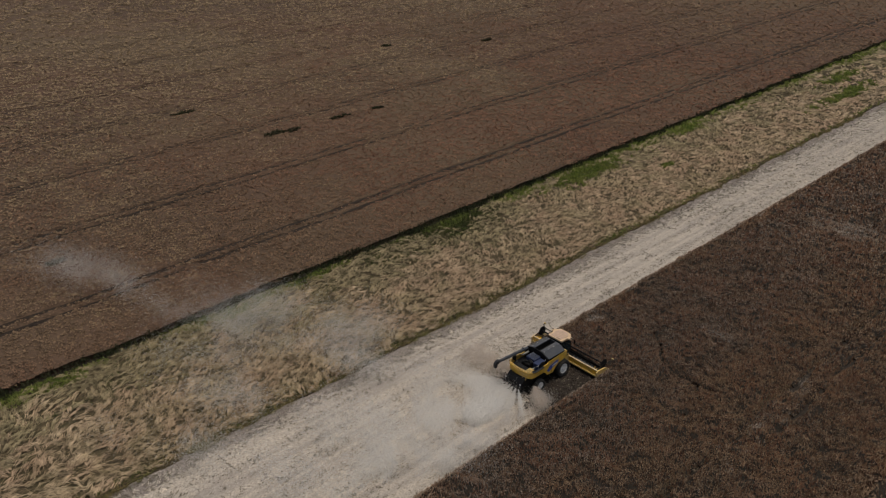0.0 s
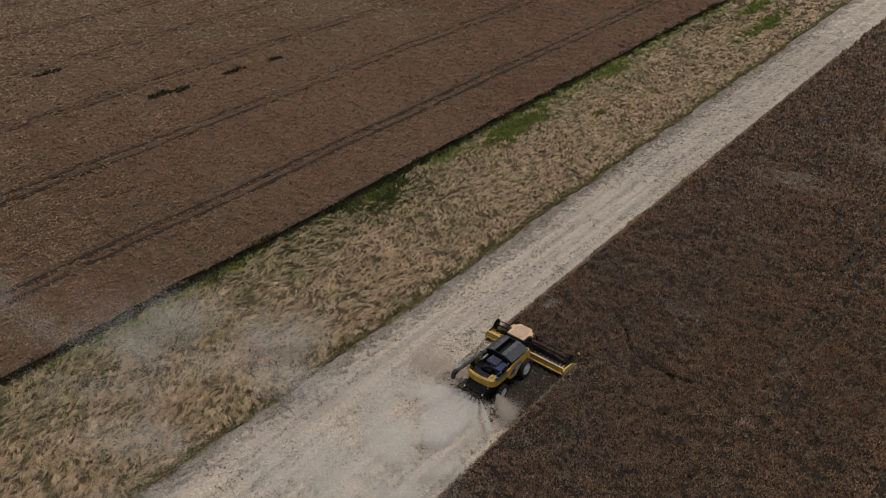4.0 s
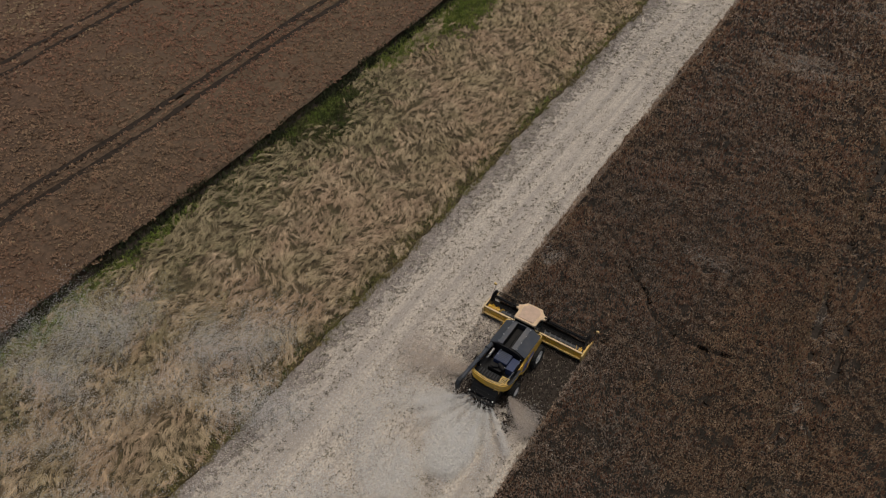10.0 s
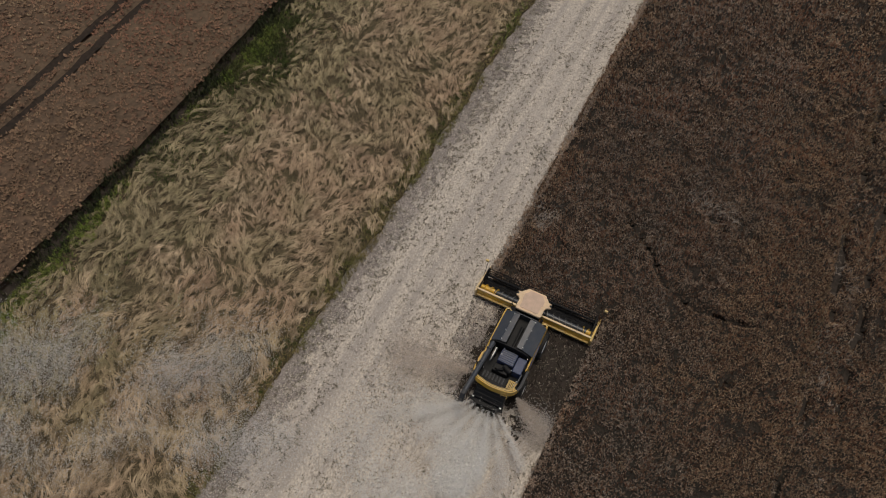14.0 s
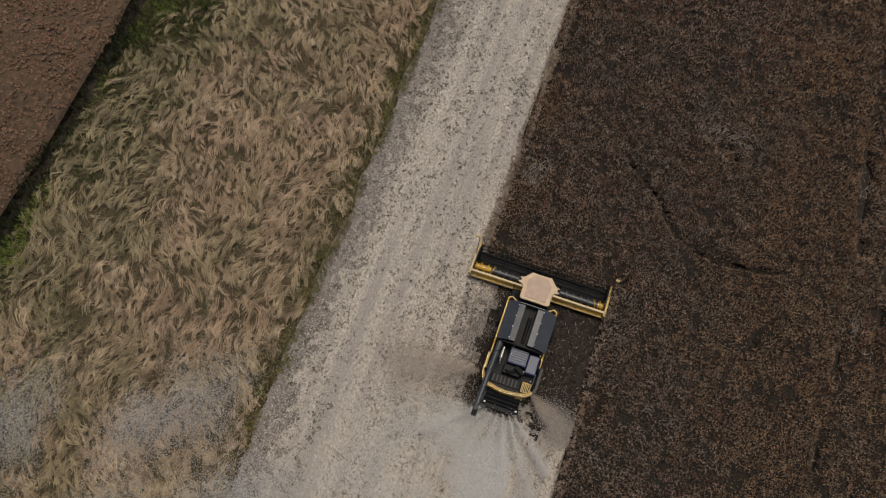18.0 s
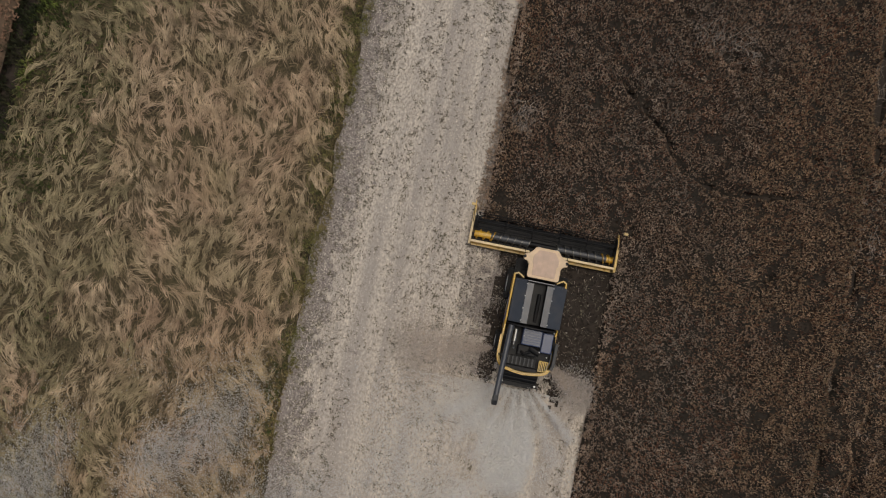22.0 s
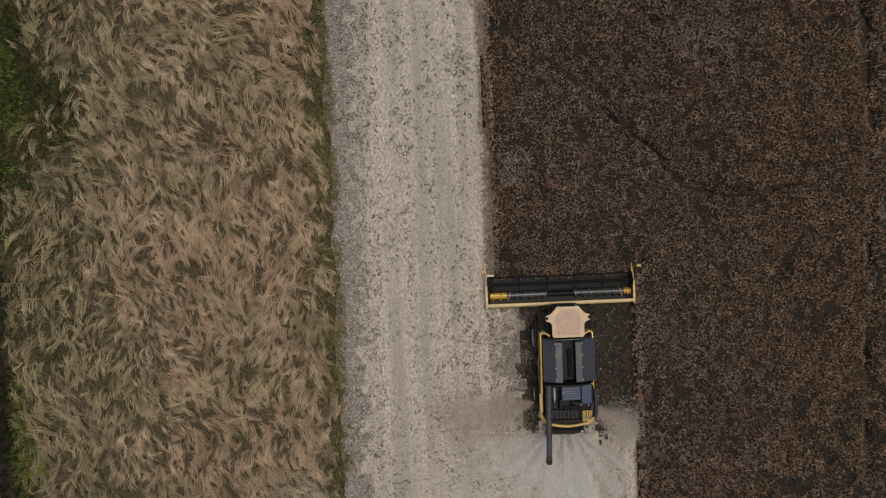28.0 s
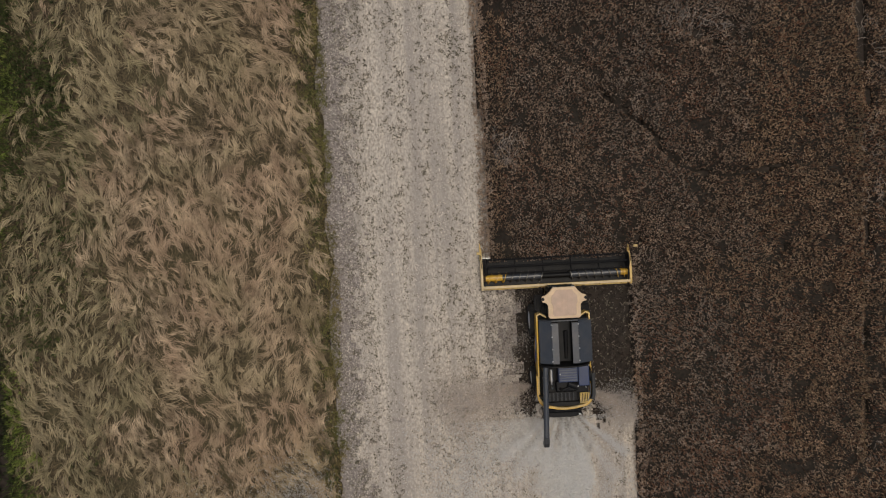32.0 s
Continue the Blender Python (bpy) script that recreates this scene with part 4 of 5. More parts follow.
for side in (-1, 1):
    a, b = sorted((side * 1.52, side * 1.62))
    panel = part("side_panel", prism(PANEL, "x", a, b, 0.02), M_YELLOW, harvester, "glossy yellow side panel")
    c, d = sorted((side * 1.623, side * 1.632))
    part("stripe", prism([(-2.95, 2.14), (-3.5, 2.02), (-4.4, 1.62), (-4.75, 1.85), (-4.35, 2.28), (-3.4, 2.52), (-2.95, 2.52)], "x", c, d, 0), M_LOGO, panel, "dark blue stripe mark")
    e, g = sorted((side * 1.634, side * 1.641))
    part("stripe_light", prism([(-3.1, 2.2), (-3.9, 2.06), (-4.0, 2.14), (-3.15, 2.3)], "x", e, g, 0), M_WHITE, panel, "white bar on the stripe")
    part("panel_seam", prism([(-3.98, 1.3), (-4.01, 1.3), (-4.01, 2.84), (-3.98, 2.84)], "x", c, d, 0), M_BLACK, panel)

U = [(1.6, -5.38)] + [(1.6, -6.3)]
for i in range(9):
    a = math.pi / 2 * i / 8
    U.append((0.95 + 0.65 * math.cos(a), -6.55 - 0.72 * math.sin(a)))
U += [(0.5, -7.36), (0.0, -7.40), (-0.5, -7.36)]
U += [(-x, y) for x, y in U[:11][::-1]]
part("rear_hood", band(U, 1.98, 2.70, 0.07, 0.05), M_YELLOW, harvester, "yellow rounded rear hood")
CAP = [(x * 0.97, y * 0.995 + 0.02) for x, y in U]
part("hood_cap", band(CAP[5:-5], 2.69, 2.74, 0.05, 0.0), M_YELLOW_PALE, harvester, "dusty rim of the rear hood")
part("hood_edge", band([(x + 0.06, y) for x, y in CAP[:6]], 2.66, 2.745, 0.16, 0.03), M_DECK, harvester, "dark edge strip beside the engine deck")
part("hood_edge", band(CAP[-6:], 2.69, 2.745, 0.05, 0.0), M_YELLOW_PALE, harvester, "dusty yellow edge strip")
part("rear_locker", box(-1.2, 0.85, -7.32, -7.06, 2.3, 2.64, 0.04), M_BLACK, harvester)
part("service_deck", box(-1.46, 1.46, -7.15, -4.5, 2.1, 2.36, 0.04), M_BLACK, harvester, "black engine deck")

# grain tank with folding covers
part("tank", box(-1.48, 1.48, -4.5, -1.95, 2.2, 3.0, 0.05), M_BLACK, harvester, "dark grain tank")
for side in (-1, 1):
    rim_x = 1.5 if side < 0 else 1.63
    part("tank_cover", prism([(side * rim_x, 3.16), (side * rim_x, 3.24), (side * 0.80, 3.66), (side * 0.80, 3.56)], "y", -4.5, -1.98, 0.012), M_GREY, harvester, "dark grey sloping tank cover")
    inner = part("tank_cover", prism([(side * 0.79, 3.57), (side * 0.79, 3.67), (side * 0.40, 3.71), (side * 0.40, 3.61)], "y", -4.5, -2.06, 0.012), M_GREY_LIGHT, harvester, "lighter grey inner tank cover")
    for k in range(4):
        bm = bmesh.new()
        bmesh.ops.create_uvsphere(bm, u_segments=8, v_segments=5, radius=0.04, matrix=Matrix.Translation((side * 0.80, -2.15 - k * 0.73, 3.69)))
        part("bolt_cap", bm, M_WHITE, inner, "white bolt cap")
for side in (-1, 1):
    part("tank_wall", box(*sorted((side * 0.43, side * 0.40)), -4.48, -2.0, 2.95, 3.62, 0.01), M_BLACK, harvester)
part("tank_front", prism([(-1.5, 2.6), (1.5, 2.6), (1.5, 3.2), (0.8, 3.6), (-0.8, 3.6), (-1.5, 3.2)], "y", -1.97, -1.90, 0.015), M_GREY, harvester)
ARCH = [(-1.52, 2.7), (1.52, 2.7), (1.5, 3.2), (1.25, 3.52), (0.9, 3.70), (0.45, 3.80), (0.0, 3.83), (-0.45, 3.80), (-0.9, 3.70), (-1.25, 3.52), (-1.5, 3.2)]
bm = prism(ARCH, "y", -4.62, -4.53, 0.015)
for v in bm.verts:
    v.co.y -= 0.12 * max(0, v.co.z - 2.9)
part("tank_bulkhead", bm, M_BLACK, harvester, "black arched tank extension")
part("grain_auger", rod((0.1, -4.3, 2.95), (0.1, -2.6, 3.12), 0.12), M_BLACK, harvester)

# engine bay
cover = part("engine_cover", box(-0.45, 0.72, -5.72, -4.75, 2.4, 3.22, 0.05), M_BLUE, harvester, "dark blue-grey ribbed engine cover")
for k in range(6):
    part("rib", box(-0.40, 0.66, -5.64 + k * 0.155, -5.56 + k * 0.155, 3.215, 3.27, 0.012), M_RIB, cover)
part("radiator_box", box(0.76, 1.42, -6.0, -4.8, 2.36, 3.12, 0.06), M_BLUE, harvester, "dark blue radiator housing")
part("air_screen", lathe_x([(-0.05, 0.42), (0.05, 0.44), (0.07, 0.30), (0.06, 0.1)], 1.48, -5.35, 2.8, 24), M_BLACK, harvester, "black round air screen")
muffler = part("muffler", rod((-0.88, -4.9, 3.15), (-0.88, -5.62, 3.15), 0.115, seg=20), M_STEEL, harvester, "bright steel exhaust muffler")
part("exhaust_pipe", pipe([(-0.88, -5.6, 3.15), (-0.88, -5.85, 3.15), (-0.86, -6.0, 3.35)], 0.055), M_STEEL, muffler)
part("muffler_bracket", box(-0.98, -0.78, -5.2, -5.12, 2.36, 3.05, 0.01), M_BLACK, harvester)
part("engine_block", box(-0.55, 0.55, -6.35, -5.75, 2.36, 2.85, 0.06), M_BLACK, harvester, "black engine block")
part("air_cleaner", rod((0.15, -5.85, 2.95), (0.75, -6.1, 2.95), 0.2), M_BLACK, harvester, "black air cleaner drum")
part("intake_hose", pipe([(-0.45, -6.1, 2.7), (-0.2, -6.25, 2.95), (0.2, -6.1, 3.0)], 0.09), M_BLACK, harvester)
part("fuel_tank", box(-1.1, 0.75, -7.05, -6.45, 2.36, 2.55, 0.05), M_BLACK, harvester, "black tank with raised ribs")
for k in range(7):
    part("deck_rib", box(-1.0 + k * 0.24, -0.9 + k * 0.24, -7.0, -6.5, 2.55, 2.6, 0.012), M_DECK, harvester)
for px, py in ((-0.35, -4.72), (-0.35, -5.2), (1.38, -4.72), (0.72, -6.0), (-1.2, -6.3), (1.3, -6.25)):
    bm = bmesh.new()
    bmesh.ops.create_uvsphere(bm, u_segments=8, v_segments=5, radius=0.045, matrix=Matrix.Translation((px, py, 3.24 if py > -5.5 and px < 1 else 3.13 if px > 0.6 and py > -6.1 else 2.42)))
    part("cap", bm, M_WHITE, harvester, "small white cap")
part("guard_rail", pipe([(1.46, -5.9, 2.7), (1.46, -5.9, 3.05), (1.44, -6.5, 3.05), (1.30, -6.95, 3.05), (1.30, -6.95, 2.7)], 0.022, 6), M_STEEL, harvester)

# rear steps and grating
grate = tagged(new("step_grating"), "yellow step grating")
grate.parent = harvester
part("grating_frame", pipe([(0.88, -6.52, 2.76), (1.42, -6.52, 2.76), (1.36, -7.08, 2.76), (0.88, -7.12, 2.76), (0.88, -6.52, 2.76)], 0.03, 6), M_YELLOW_PALE, grate)
for k in range(5):
    part("bar", box(0.93 + k * 0.10, 0.98 + k * 0.10, -7.08, -6.54, 2.74, 2.79, 0.008), M_YELLOW_PALE, grate)
ladder = tagged(new("ladder"), "yellow ladder on the rear corner")
ladder.parent = harvester
for lx in (0.72, 1.12):
    part("stile", rod((lx, -7.36 - (0.02 if lx < 1 else -0.06), 2.76), (lx, -7.5 - (0.02 if lx < 1 else -0.06), 1.75), 0.025, seg=8), M_YELLOW_PALE, ladder)
for k in range(4):
    part("rung", rod((0.72, -7.42 - k * 0.03, 2.62 - k * 0.26), (1.12, -7.36 - k * 0.03, 2.62 - k * 0.26), 0.025, seg=8), M_YELLOW_PALE, ladder)

# straw chopper and spreader
chopper = part("straw_chopper", prism([(-6.5, 2.0), (-7.5, 1.95), (-8.1, 1.4), (-8.1, 1.25), (-7.4, 0.95), (-6.5, 0.95)], "x", -1.08, 1.08, 0.04), M_BLACK, harvester, "black straw chopper with a spreader plate")
for k in range(3):
    part("lid_rib", box(-1.02, 1.02, -7.62 - k * 0.22, -7.57 - k * 0.22, 1.84 - k * 0.176, 1.88 - k * 0.176, 0.008), M_BLACK, chopper)
part("spreader_plate", prism([(-1.1, -7.7), (1.1, -7.7), (1.22, -8.25), (0.6, -8.38), (-0.6, -8.38), (-1.22, -8.25)], "z", 1.12, 1.2, 0.015), M_BLACK, chopper)
for k in range(7):
    x0 = -1.08 + k * 0.36
    part("fin", prism([(x0 - 0.015, -7.75), (x0 + 0.015, -7.75), (x0 * 1.18 + 0.015, -8.4), (x0 * 1.18 - 0.015, -8.4)], "z", 0.9, 1.12, 0), M_BLACK, chopper)
for side in (-1, 1):
    part("rear_lamp", box(*sorted((side * 0.95, side * 1.08)), -8.2, -8.1, 1.42, 1.54, 0.02), M_WHITE, chopper, "small white rear lamp")
    part("lamp_arm", rod((side * 1.04, -8.1, 1.47), (side * 1.02, -7.3, 1.8), 0.03, seg=8), M_BLACK, chopper)

# unloading auger, folded back along the left side
auger = part("unloading_auger", rod((-1.22, -4.72, 3.36), (-1.37, -9.0, 3.58), 0.165, seg=24), M_GREY, harvester, "dark grey unloading auger tube folded back")
part("spout", prism([(-8.9, 3.80), (-9.25, 3.80), (-9.52, 3.55), (-9.52, 3.02), (-9.25, 3.02), (-9.15, 3.38), (-8.9, 3.38)], "x", -1.53, -1.21, 0.05), M_DECK, auger, "dark rubber discharge spout")
part("auger_elbow", rod((-1.2, -4.86, 2.3), (-1.2, -4.86, 3.4), 0.22, 0.2, 20), M_BLACK, auger)
part("auger_saddle", box(-1.62, -1.12, -6.6, -6.5, 2.6, 3.38, 0.02), M_BLACK, auger)
for yy in (-5.3, -6.5, -7.7, -8.7):
    t = (yy + 3.55) / (-5.45)
    part("collar", rod((-1.22 - 0.15 * t, yy, 3.42 + 0.16 * t), (-1.222 - 0.15 * t, yy - 0.07, 3.422 + 0.16 * t), 0.185, seg=24), M_GREY, auger)

# cab
cab = part("cab", prism([(-0.10, 1.75), (0.02, 2.2), (-0.12, 3.66), (-1.75, 3.66), (-1.85, 1.75)], "x", -0.88, 0.88, 0.05), M_BLACK, harvester, "black cab shell with tinted windows")
wind = prism([(-0.78, 2.05), (0.78, 2.05), (0.74, 3.52), (-0.74, 3.52)], "y", -0.01, 0.03, 0.01)
for v in wind.verts:
    v.co.y += 0.03 - 0.11 * (v.co.z - 2.2) / 1.46
part("windscreen", wind, M_GLASS, cab, "tinted curved windscreen")
for side in (-1, 1):
    part("side_window", prism([(-0.22, 2.2), (-0.25, 3.5), (-1.62, 3.5), (-1.68, 2.2)], "x", *sorted((side * 0.885, side * 0.905)), 0.01), M_GLASS, cab, "tinted side window")
ROOF = [(-0.70, 0.10), (0.70, 0.10), (0.88, -0.12), (1.12, -0.34), (1.36, -0.40), (1.44, -0.55), (1.38, -0.76), (1.14, -0.82), (1.02, -0.98), (1.02, -1.66), (0.92, -1.76), (-0.92, -1.76), (-1.02, -1.66), (-1.02, -0.98), (-1.14, -0.82), (-1.38, -0.76), (-1.44, -0.55), (-1.36, -0.40), (-1.12, -0.34), (-0.88, -0.12)]
ROOF = [(x * 0.94, y) for x, y in ROOF]
roof = part("cab_roof", prism(ROOF, "z", 3.66, 3.86, 0.05), M_ROOF, harvester, "beige moulded cab roof with two side ears")
part("roof_crown", prism([(x * 0.72, -0.85 + (y + 0.85) * 0.82) for x, y in ROOF if abs(x) < 1.1], "z", 3.855, 3.90, 0.02), M_ROOF_MID, roof, "dusty pinkish roof crown")
for k in range(4):
    part("roof_rib", box(-0.50 + k * 0.31, -0.43 + k * 0.31, -1.55, -0.30, 3.895, 3.915, 0.008), M_ROOF_MID, roof)
for side in (-1, 1):
    part("beacon_socket", rod((side * 1.26, -0.57, 3.83), (side * 1.26, -0.57, 3.89), 0.095, seg=14), M_BLACK, roof, "dark beacon socket")
    part("mirror", box(*sorted((side * 1.22, side * 1.38)), -0.02, 0.05, 2.85, 3.4, 0.02), M_BLACK, roof)
    part("mirror_arm", rod((side * 1.28, 0.02, 3.35), (side * 1.25, -0.45, 3.70), 0.02, seg=8), M_BLACK, roof)
    part("work_lamp", box(*sorted((side * 0.45, side * 0.62)), 0.06, 0.12, 3.70, 3.80, 0.02), M_WHITE, roof)
    part("front_shield", prism([(side * 1.0, -1.72), (side * 1.38, -1.5), (side * 1.6, -1.62), (side * 1.6, -1.72), (side * 1.36, -1.60), (side * 1.0, -1.84)], "z", 2.3, 2.98, 0.01), M_YELLOW_PALE, harvester)
part("cab_platform", box(-1.55, 1.0, -1.7, -0.55, 1.62, 1.70, 0.02), M_BLACK, harvester)
part("platform_rail", pipe([(-1.5, -0.6, 1.7), (-1.5, -0.6, 2.6), (-1.5, -1.5, 2.6), (-1.5, -1.5, 1.7)], 0.022, 6), M_BLACK, harvester)
part("feeder_house", prism([(-1.4, 1.0), (-1.4, 1.8), (-0.2, 1.55), (0.0, 1.1), (0.0, 0.45), (-0.3, 0.45)], "x", -0.75, 0.75, 0.03), M_YELLOW_PALE, harvester, "dusty yellow feeder house")

# ---- the cutting header ----
header = tagged(new("combine_header"), "wide yellow cutting header with a black reel and auger", "combine header")
part("back_panel", prism([(-0.12, 0.30), (-0.02, 0.28), (0.06, 0.95), (0.04, 1.06), (-0.06, 1.06)], "x", -4.55, 4.55, 0.01), M_YELLOW, header, "yellow back wall of the header")
part("top_beam", box(-4.58, 4.58, -0.09, 0.06, 1.04, 1.14, 0.025), M_CREAM, header, "cream dusty top beam")
part("rear_beam", box(-4.5, 4.5, -0.24, -0.1, 0.42, 0.56, 0.02), M_YELLOW_PALE, header)
for k in range(7):
    bx = -4.1 + k * 1.366
    if abs(bx) > 0.9:
        part("brace", prism([(-0.22, 0.45), (-0.10, 0.35), (-0.02, 1.05), (-0.10, 1.05)], "x", bx - 0.03, bx + 0.03, 0.008), M_YELLOW, header)
part("trough", prism([(0.0, 0.28), (0.0, 0.34), (0.5, 0.26), (1.5, 0.20), (1.72, 0.17), (1.72, 0.13), (0.5, 0.16)], "x", -4.55, 4.55, 0.0), M_BLACK, header, "dark steel trough floor")
part("knife_bar", box(-4.55, 4.55, 1.72, 1.80, 0.13, 0.17, 0.01), M_STEEL, header)
for side in (-1, 1):
    part("end_panel", prism([(-0.22, 0.22), (-0.22, 0.98), (0.1, 1.10), (1.2, 0.98), (1.85, 0.55), (2.35, 0.24), (2.35, 0.16), (0.5, 0.12)], "x", *sorted((side * 4.56, side * 4.70)), 0.02), M_CREAM if side < 0 else M_YELLOW_PALE, header, "cream end panel" if side < 0 else "dusty yellow end panel")
    part("skid", box(*sorted((side * 3.6, side * 3.9)), 0.1, 1.2, -0.02, 0.16, 0.02), M_BLACK, header)
    part("divider", rod((side * 4.64, 1.7, 0.55), (side * 4.66, 2.7, 0.18), 0.09, 0.02, 12), M_YELLOW_PALE, header)
    st = part("marker_stalk", rod((side * 4.62, 1.2, 1.0), (side * 4.72, 2.15, 1.65), 0.018, seg=8), M_BLACK, header)
    part("marker", box(*sorted((side * 4.68, side * 4.93)), 2.10, 2.26, 1.60, 1.78, 0.03), M_YELLOW_PALE, st, "pale yellow marker block")
aug_h = part("cross_auger", rod((-4.5, 0.52, 0.62), (4.5, 0.52, 0.62), 0.17, seg=20), M_BLACK, header, "dark cross auger with spiral flighting")
for x0, x1, material, text in ((-4.5, -3.35, M_YELLOW, "yellow auger drum end"), (-3.35, -0.9, M_GREY, "worn grey drum"), (0.9, 4.05, M_GREY, "worn grey drum"), (4.05, 4.5, M_YELLOW, "yellow auger drum end")):
    part("drum", rod((x0, 0.52, 0.62), (x1, 0.52, 0.62), 0.20, seg=20), material, aug_h, text)
for side, turns, x0, x1, material in ((-1, 3, -4.5, -3.1, M_YELLOW), (-1, 5, -3.1, -0.8, M_FLIGHT), (1, 2, 3.7, 4.5, M_YELLOW), (1, 6, 0.8, 3.7, M_FLIGHT)):
    bm = bmesh.new()
    n = turns * 14
    prev = None
    for i in range(n + 1):
        a = side * 2 * math.pi * i / 14
        px = x0 + (x1 - x0) * i / n
        pair = [bm.verts.new((px, 0.52 + r * math.cos(a), 0.62 + r * math.sin(a))) for r in (0.15, 0.33)]
        pair += [bm.verts.new((px + 0.04, 0.52 + r * math.cos(a), 0.62 + r * math.sin(a))) for r in (0.33, 0.15)]
        if prev:
            for k in range(4):
                bm.faces.new((prev[k], prev[(k + 1) % 4], pair[(k + 1) % 4], pair[k]))
        prev = pair
    bmesh.ops.recalc_face_normals(bm, faces=bm.faces[:])
    part("flighting", bm, material, aug_h, "yellow auger flighting" if material is M_YELLOW else "worn steel flighting")

reel = tagged(new("reel"), "black pick-up reel with tined bats")
reel.parent = header
RY, RZ, RR = 1.28, 1.28, 0.50
part("reel_tube", rod((-4.35, RY, RZ), (4.35, RY, RZ), 0.085, seg=14), M_BLACK, reel)
for k in range(6):
    a = 2 * math.pi * (k + 0.35) / 6
    by, bz = RY + RR * math.cos(a), RZ + RR * math.sin(a)
    bat = rod((-4.35, by, bz), (4.35, by, bz), 0.028, seg=6)
    for i in range(58):
        tx = -4.28 + i * 0.15
        rod((tx, by, bz), (tx, by - 0.04, bz - 0.20), 0.009, seg=3, bm=bat)
    part("bat", bat, M_BLACK, reel)
for i in range(6):
    sx = -4.3 + i * 1.72
    for k in range(6):
        a = 2 * math.pi * (k + 0.35) / 6
        part("spoke", rod((sx, RY, RZ), (sx, RY + RR * math.cos(a), RZ + RR * math.sin(a)), 0.022, seg=5), M_BLACK, reel)
for side in (-1, 1):
    part("reel_arm", prism([(-0.1, 1.08), (0.1, 1.02), (1.35, 1.22), (1.75, 1.12), (1.72, 1.22), (1.3, 1.36)], "x", *sorted((side * 4.42, side * 4.50)), 0.01), M_BLACK, reel)
    pts = [(RY + 0.58 * math.cos(2 * math.pi * i / 12), RZ + 0.58 * math.sin(2 * math.pi * i / 12)) for i in range(12)]
    part("end_shield", prism(pts, "x", *sorted((side * 4.36, side * 4.40)), 0.008), M_BLACK, reel, "black reel end shield")
    part("lift_cylinder", rod((side * 4.46, 0.1, 0.95), (side * 4.46, 0.95, 1.2), 0.035, seg=8), M_STEEL, reel)


# ---- dust and flying chaff behind the machine ----

def specks(p, size):
    """Dust: tiny loose flakes, each a triangle turned at random."""
    n = len(p)
    a = rng.normal(0, 1, (n, 3))
    a /= np.linalg.norm(a, axis=1, keepdims=True)
    b = np.cross(a, rng.normal(0, 1, (n, 3)))
    b /= np.linalg.norm(b, axis=1, keepdims=True)
    s = (size * rng.uniform(0.6, 1.4, n))[:, None]
    v = np.empty((n, 3, 3), np.float32)
    v[:, 0], v[:, 1], v[:, 2] = p + a * s * 0.6, p - a * s * 0.3 + b * s * 0.52, p - a * s * 0.3 - b * s * 0.52
    return v.reshape(-1, 3), np.arange(3 * n).reshape(-1, 3)


def wispy(p, scale, keep, seed):
    w = lattice(p[:, 0], p[:, 1], scale, seed) + 0.6 * lattice(p[:, 0] + p[:, 2], p[:, 1] - p[:, 2], scale * 0.45, seed + 1)
    return p[rng.uniform(-0.4, 0.4, len(p)) < w + keep]


def jet(n, start, angle, length, spread, rise):
    t = rng.uniform(0, 1, n) ** 0.7
    a = angle + rng.normal(0, spread, n)
    d = 0.2 + length * t
    return np.stack([start[0] + np.sin(a) * d + rng.normal(0, 0.03 + 0.10 * t, n), start[1] - np.cos(a) * d + rng.normal(0, 0.03 + 0.1 * t, n),
                     np.abs(start[2] + rise * t - 0.6 * t * t + rng.normal(0, 0.05 + 0.35 * t, n)) + 0.03], 1)


def puff(cx, cy, cz, r, n):
    """One drifting puff, drawn out along the wind."""
    p = rng.normal(0, 1, (n, 3)) * np.array([r * 1.0, r * 0.55, r * 0.32])
    return np.stack([cx + p[:, 0] + 0.5 * p[:, 1], cy + p[:, 1] + 0.35 * p[:, 0], np.abs(cz + p[:, 2]) + 0.1], 1)


jets = [jet(4200, (-0.9 + 0.3 * k, -8.3, 1.05), radians(-50 + 16.5 * k), 4.0 + 0.5 * (k % 3), 0.045 + 0.02 * (k % 2), 0.3) for k in range(7)]
tan = np.concatenate([jet(14000, (1.5, -6.6, 0.9), radians(58), 3.7, 0.2, 0.5), jet(18000, (-1.7, -6.3, 0.9), radians(-80), 6.0, 0.22, 0.8), puff(-4.2, -8.0, 0.7, 1.7, 3500), puff(-3.4, -1.6, 0.4, 0.9, 1800), puff(-3.0, -3.8, 0.4, 0.9, 1500)])
v, f = specks(tan[(tan[:, 0] < X_CUT - 0.1)], 0.06)
stuff("side_dust", tri_mesh("side_dust", v, f, M_DUST_TAN), "tan dust bursting out beside the rear wheels", "dust")
p = np.concatenate(jets)
v, f = specks(p[p[:, 0] < X_CUT - 0.1], 0.05)
stuff("flying_chaff", tri_mesh("flying_chaff", v, f, M_DUST), "jets of chaff thrown out behind the spreader", "chaff")


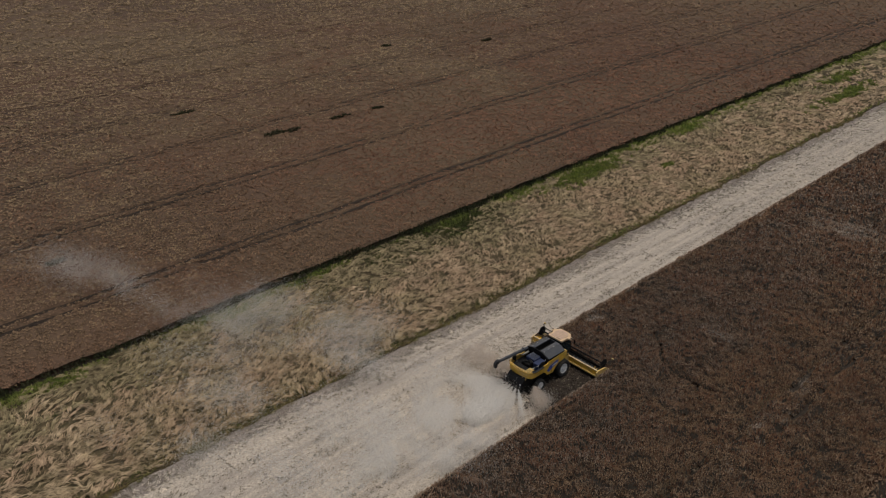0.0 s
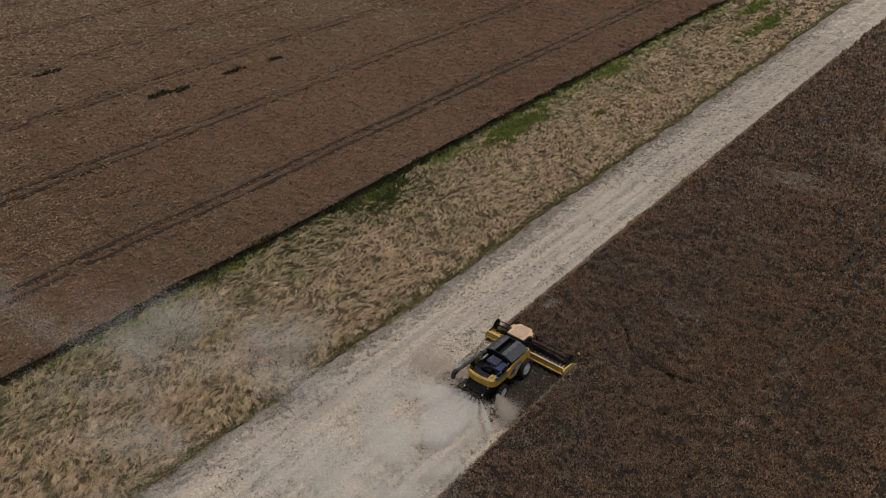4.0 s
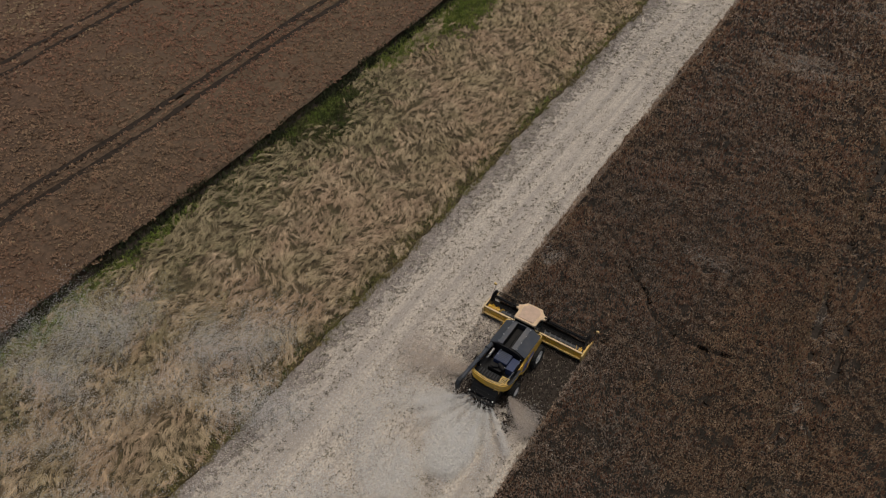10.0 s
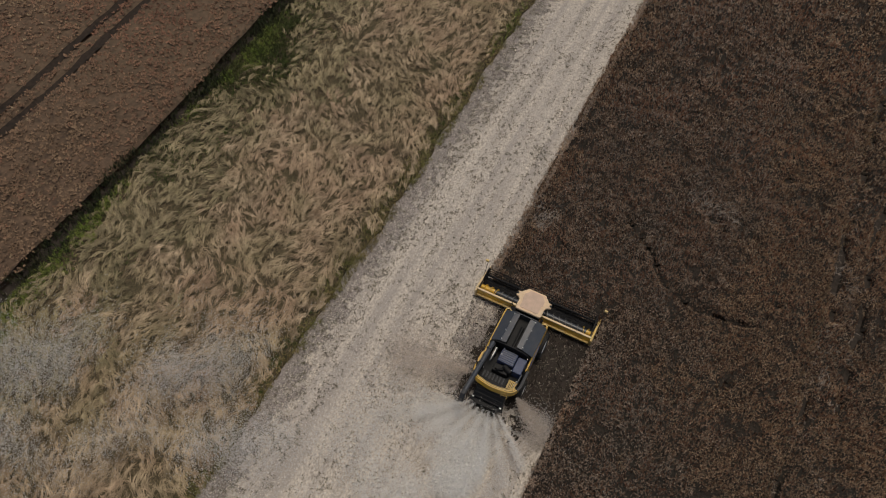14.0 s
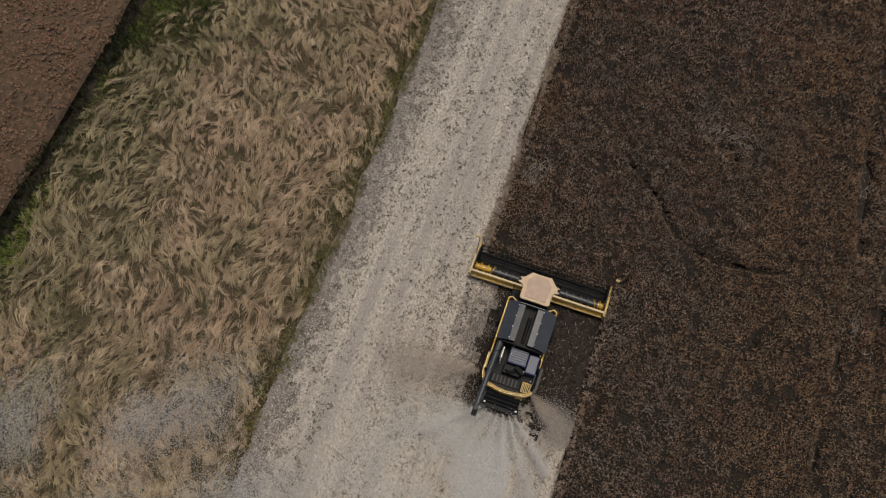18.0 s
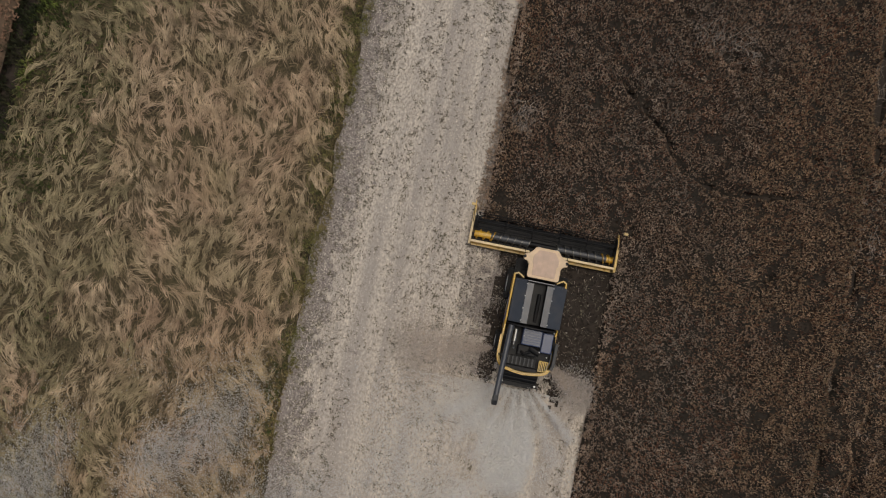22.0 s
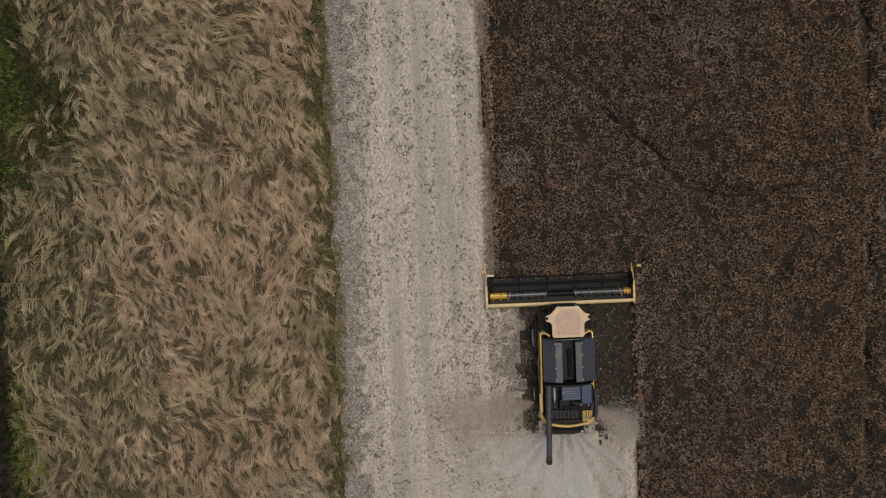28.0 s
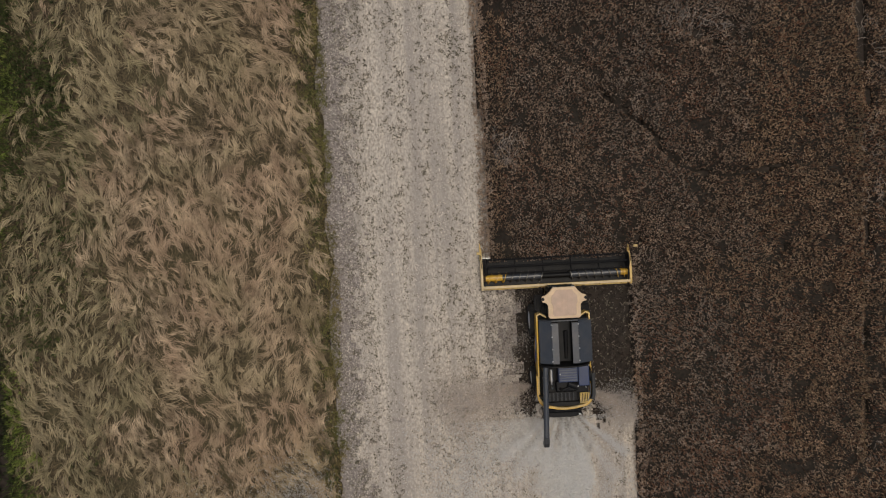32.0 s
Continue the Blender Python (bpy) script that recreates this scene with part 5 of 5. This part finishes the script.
def plume(n, length, x_drift, width0, width1, height, back=-8.6):
    """Dust that rolls back from the machine and drifts aside."""
    t = rng.uniform(0, 1, n)
    y = back - length * t
    x = -0.3 + x_drift * t ** 1.3 + rng.normal(0, 1, n) * (width0 + (width1 - width0) * t) * 0.5
    z = np.abs(rng.normal(0, 1, n)) * height * (0.25 + 0.75 * t) + 0.05
    return np.stack([x, y, z], 1)


PUFFS = [(-9.0, -15.0, 2.0, 3.0), (-12.5, -18.5, 2.5, 3.0), (-17.0, -20.5, 2.8, 2.6), (-21.5, -23.5, 3.0, 3.2), (-27.0, -25.5, 3.4, 2.6),
         (-33.5, -28.0, 3.6, 3.0), (-41.0, -30.0, 4.0, 4.0), (-52.0, -34.0, 4.0, 4.0), (-23.0, -17.0, 2.4, 5.0), (-28.5, -20.0, 2.6, 5.0), (-19.0, -15.0, 2.0, 4.0), (2.2, -21.0, 1.1, 2.4), (0.5, -24.0, 1.2, 3.0), (-11.0, -27.0, 2.5, 3.5), (-13.5, -38.0, 2.6, 3.6), (-17.5, -32.0, 2.8, 3.2), (-25.0, -31.0, 3.2, 3.4)]


near_dust = np.concatenate([plume(340000, 26, -3.5, 6.0, 11.5, 1.4), plume(270000, 23, 0.8, 3.0, 4.6, 1.2) + np.array([1.6, 0.0, 0.0])])
near_dust = near_dust[(near_dust[:, 0] < X_CUT - 0.3) & (rng.uniform(0, 1, len(near_dust)) > ((-8.6 - near_dust[:, 1]) / 32))]
far_dust = np.concatenate([puff(*q, int(2000 * q[3] ** 2)) for q in PUFFS] + [puff(-3.4, -4.5, 0.5, 1.3, 600), puff(-4.6, -7.0, 0.6, 1.6, 1500), puff(0.6, -9.4, 0.5, 1.9, 22000), puff(-2.2, -9.4, 0.5, 1.8, 16000), puff(3.2, -10.5, 0.6, 1.2, 12000), puff(2.8, -13.5, 0.8, 1.6, 16000), puff(2.6, -17.5, 1.0, 1.9, 18000)])
v, f = join([specks(wispy(near_dust, 3.2, 0.0, 81), 0.08), specks(wispy(far_dust, 3.4, -0.1, 83), 0.055)])
stuff("dust_cloud", tri_mesh("dust_cloud", v, f, M_DUST), "pale dust drifting behind the harvester over the stubble", "dust")
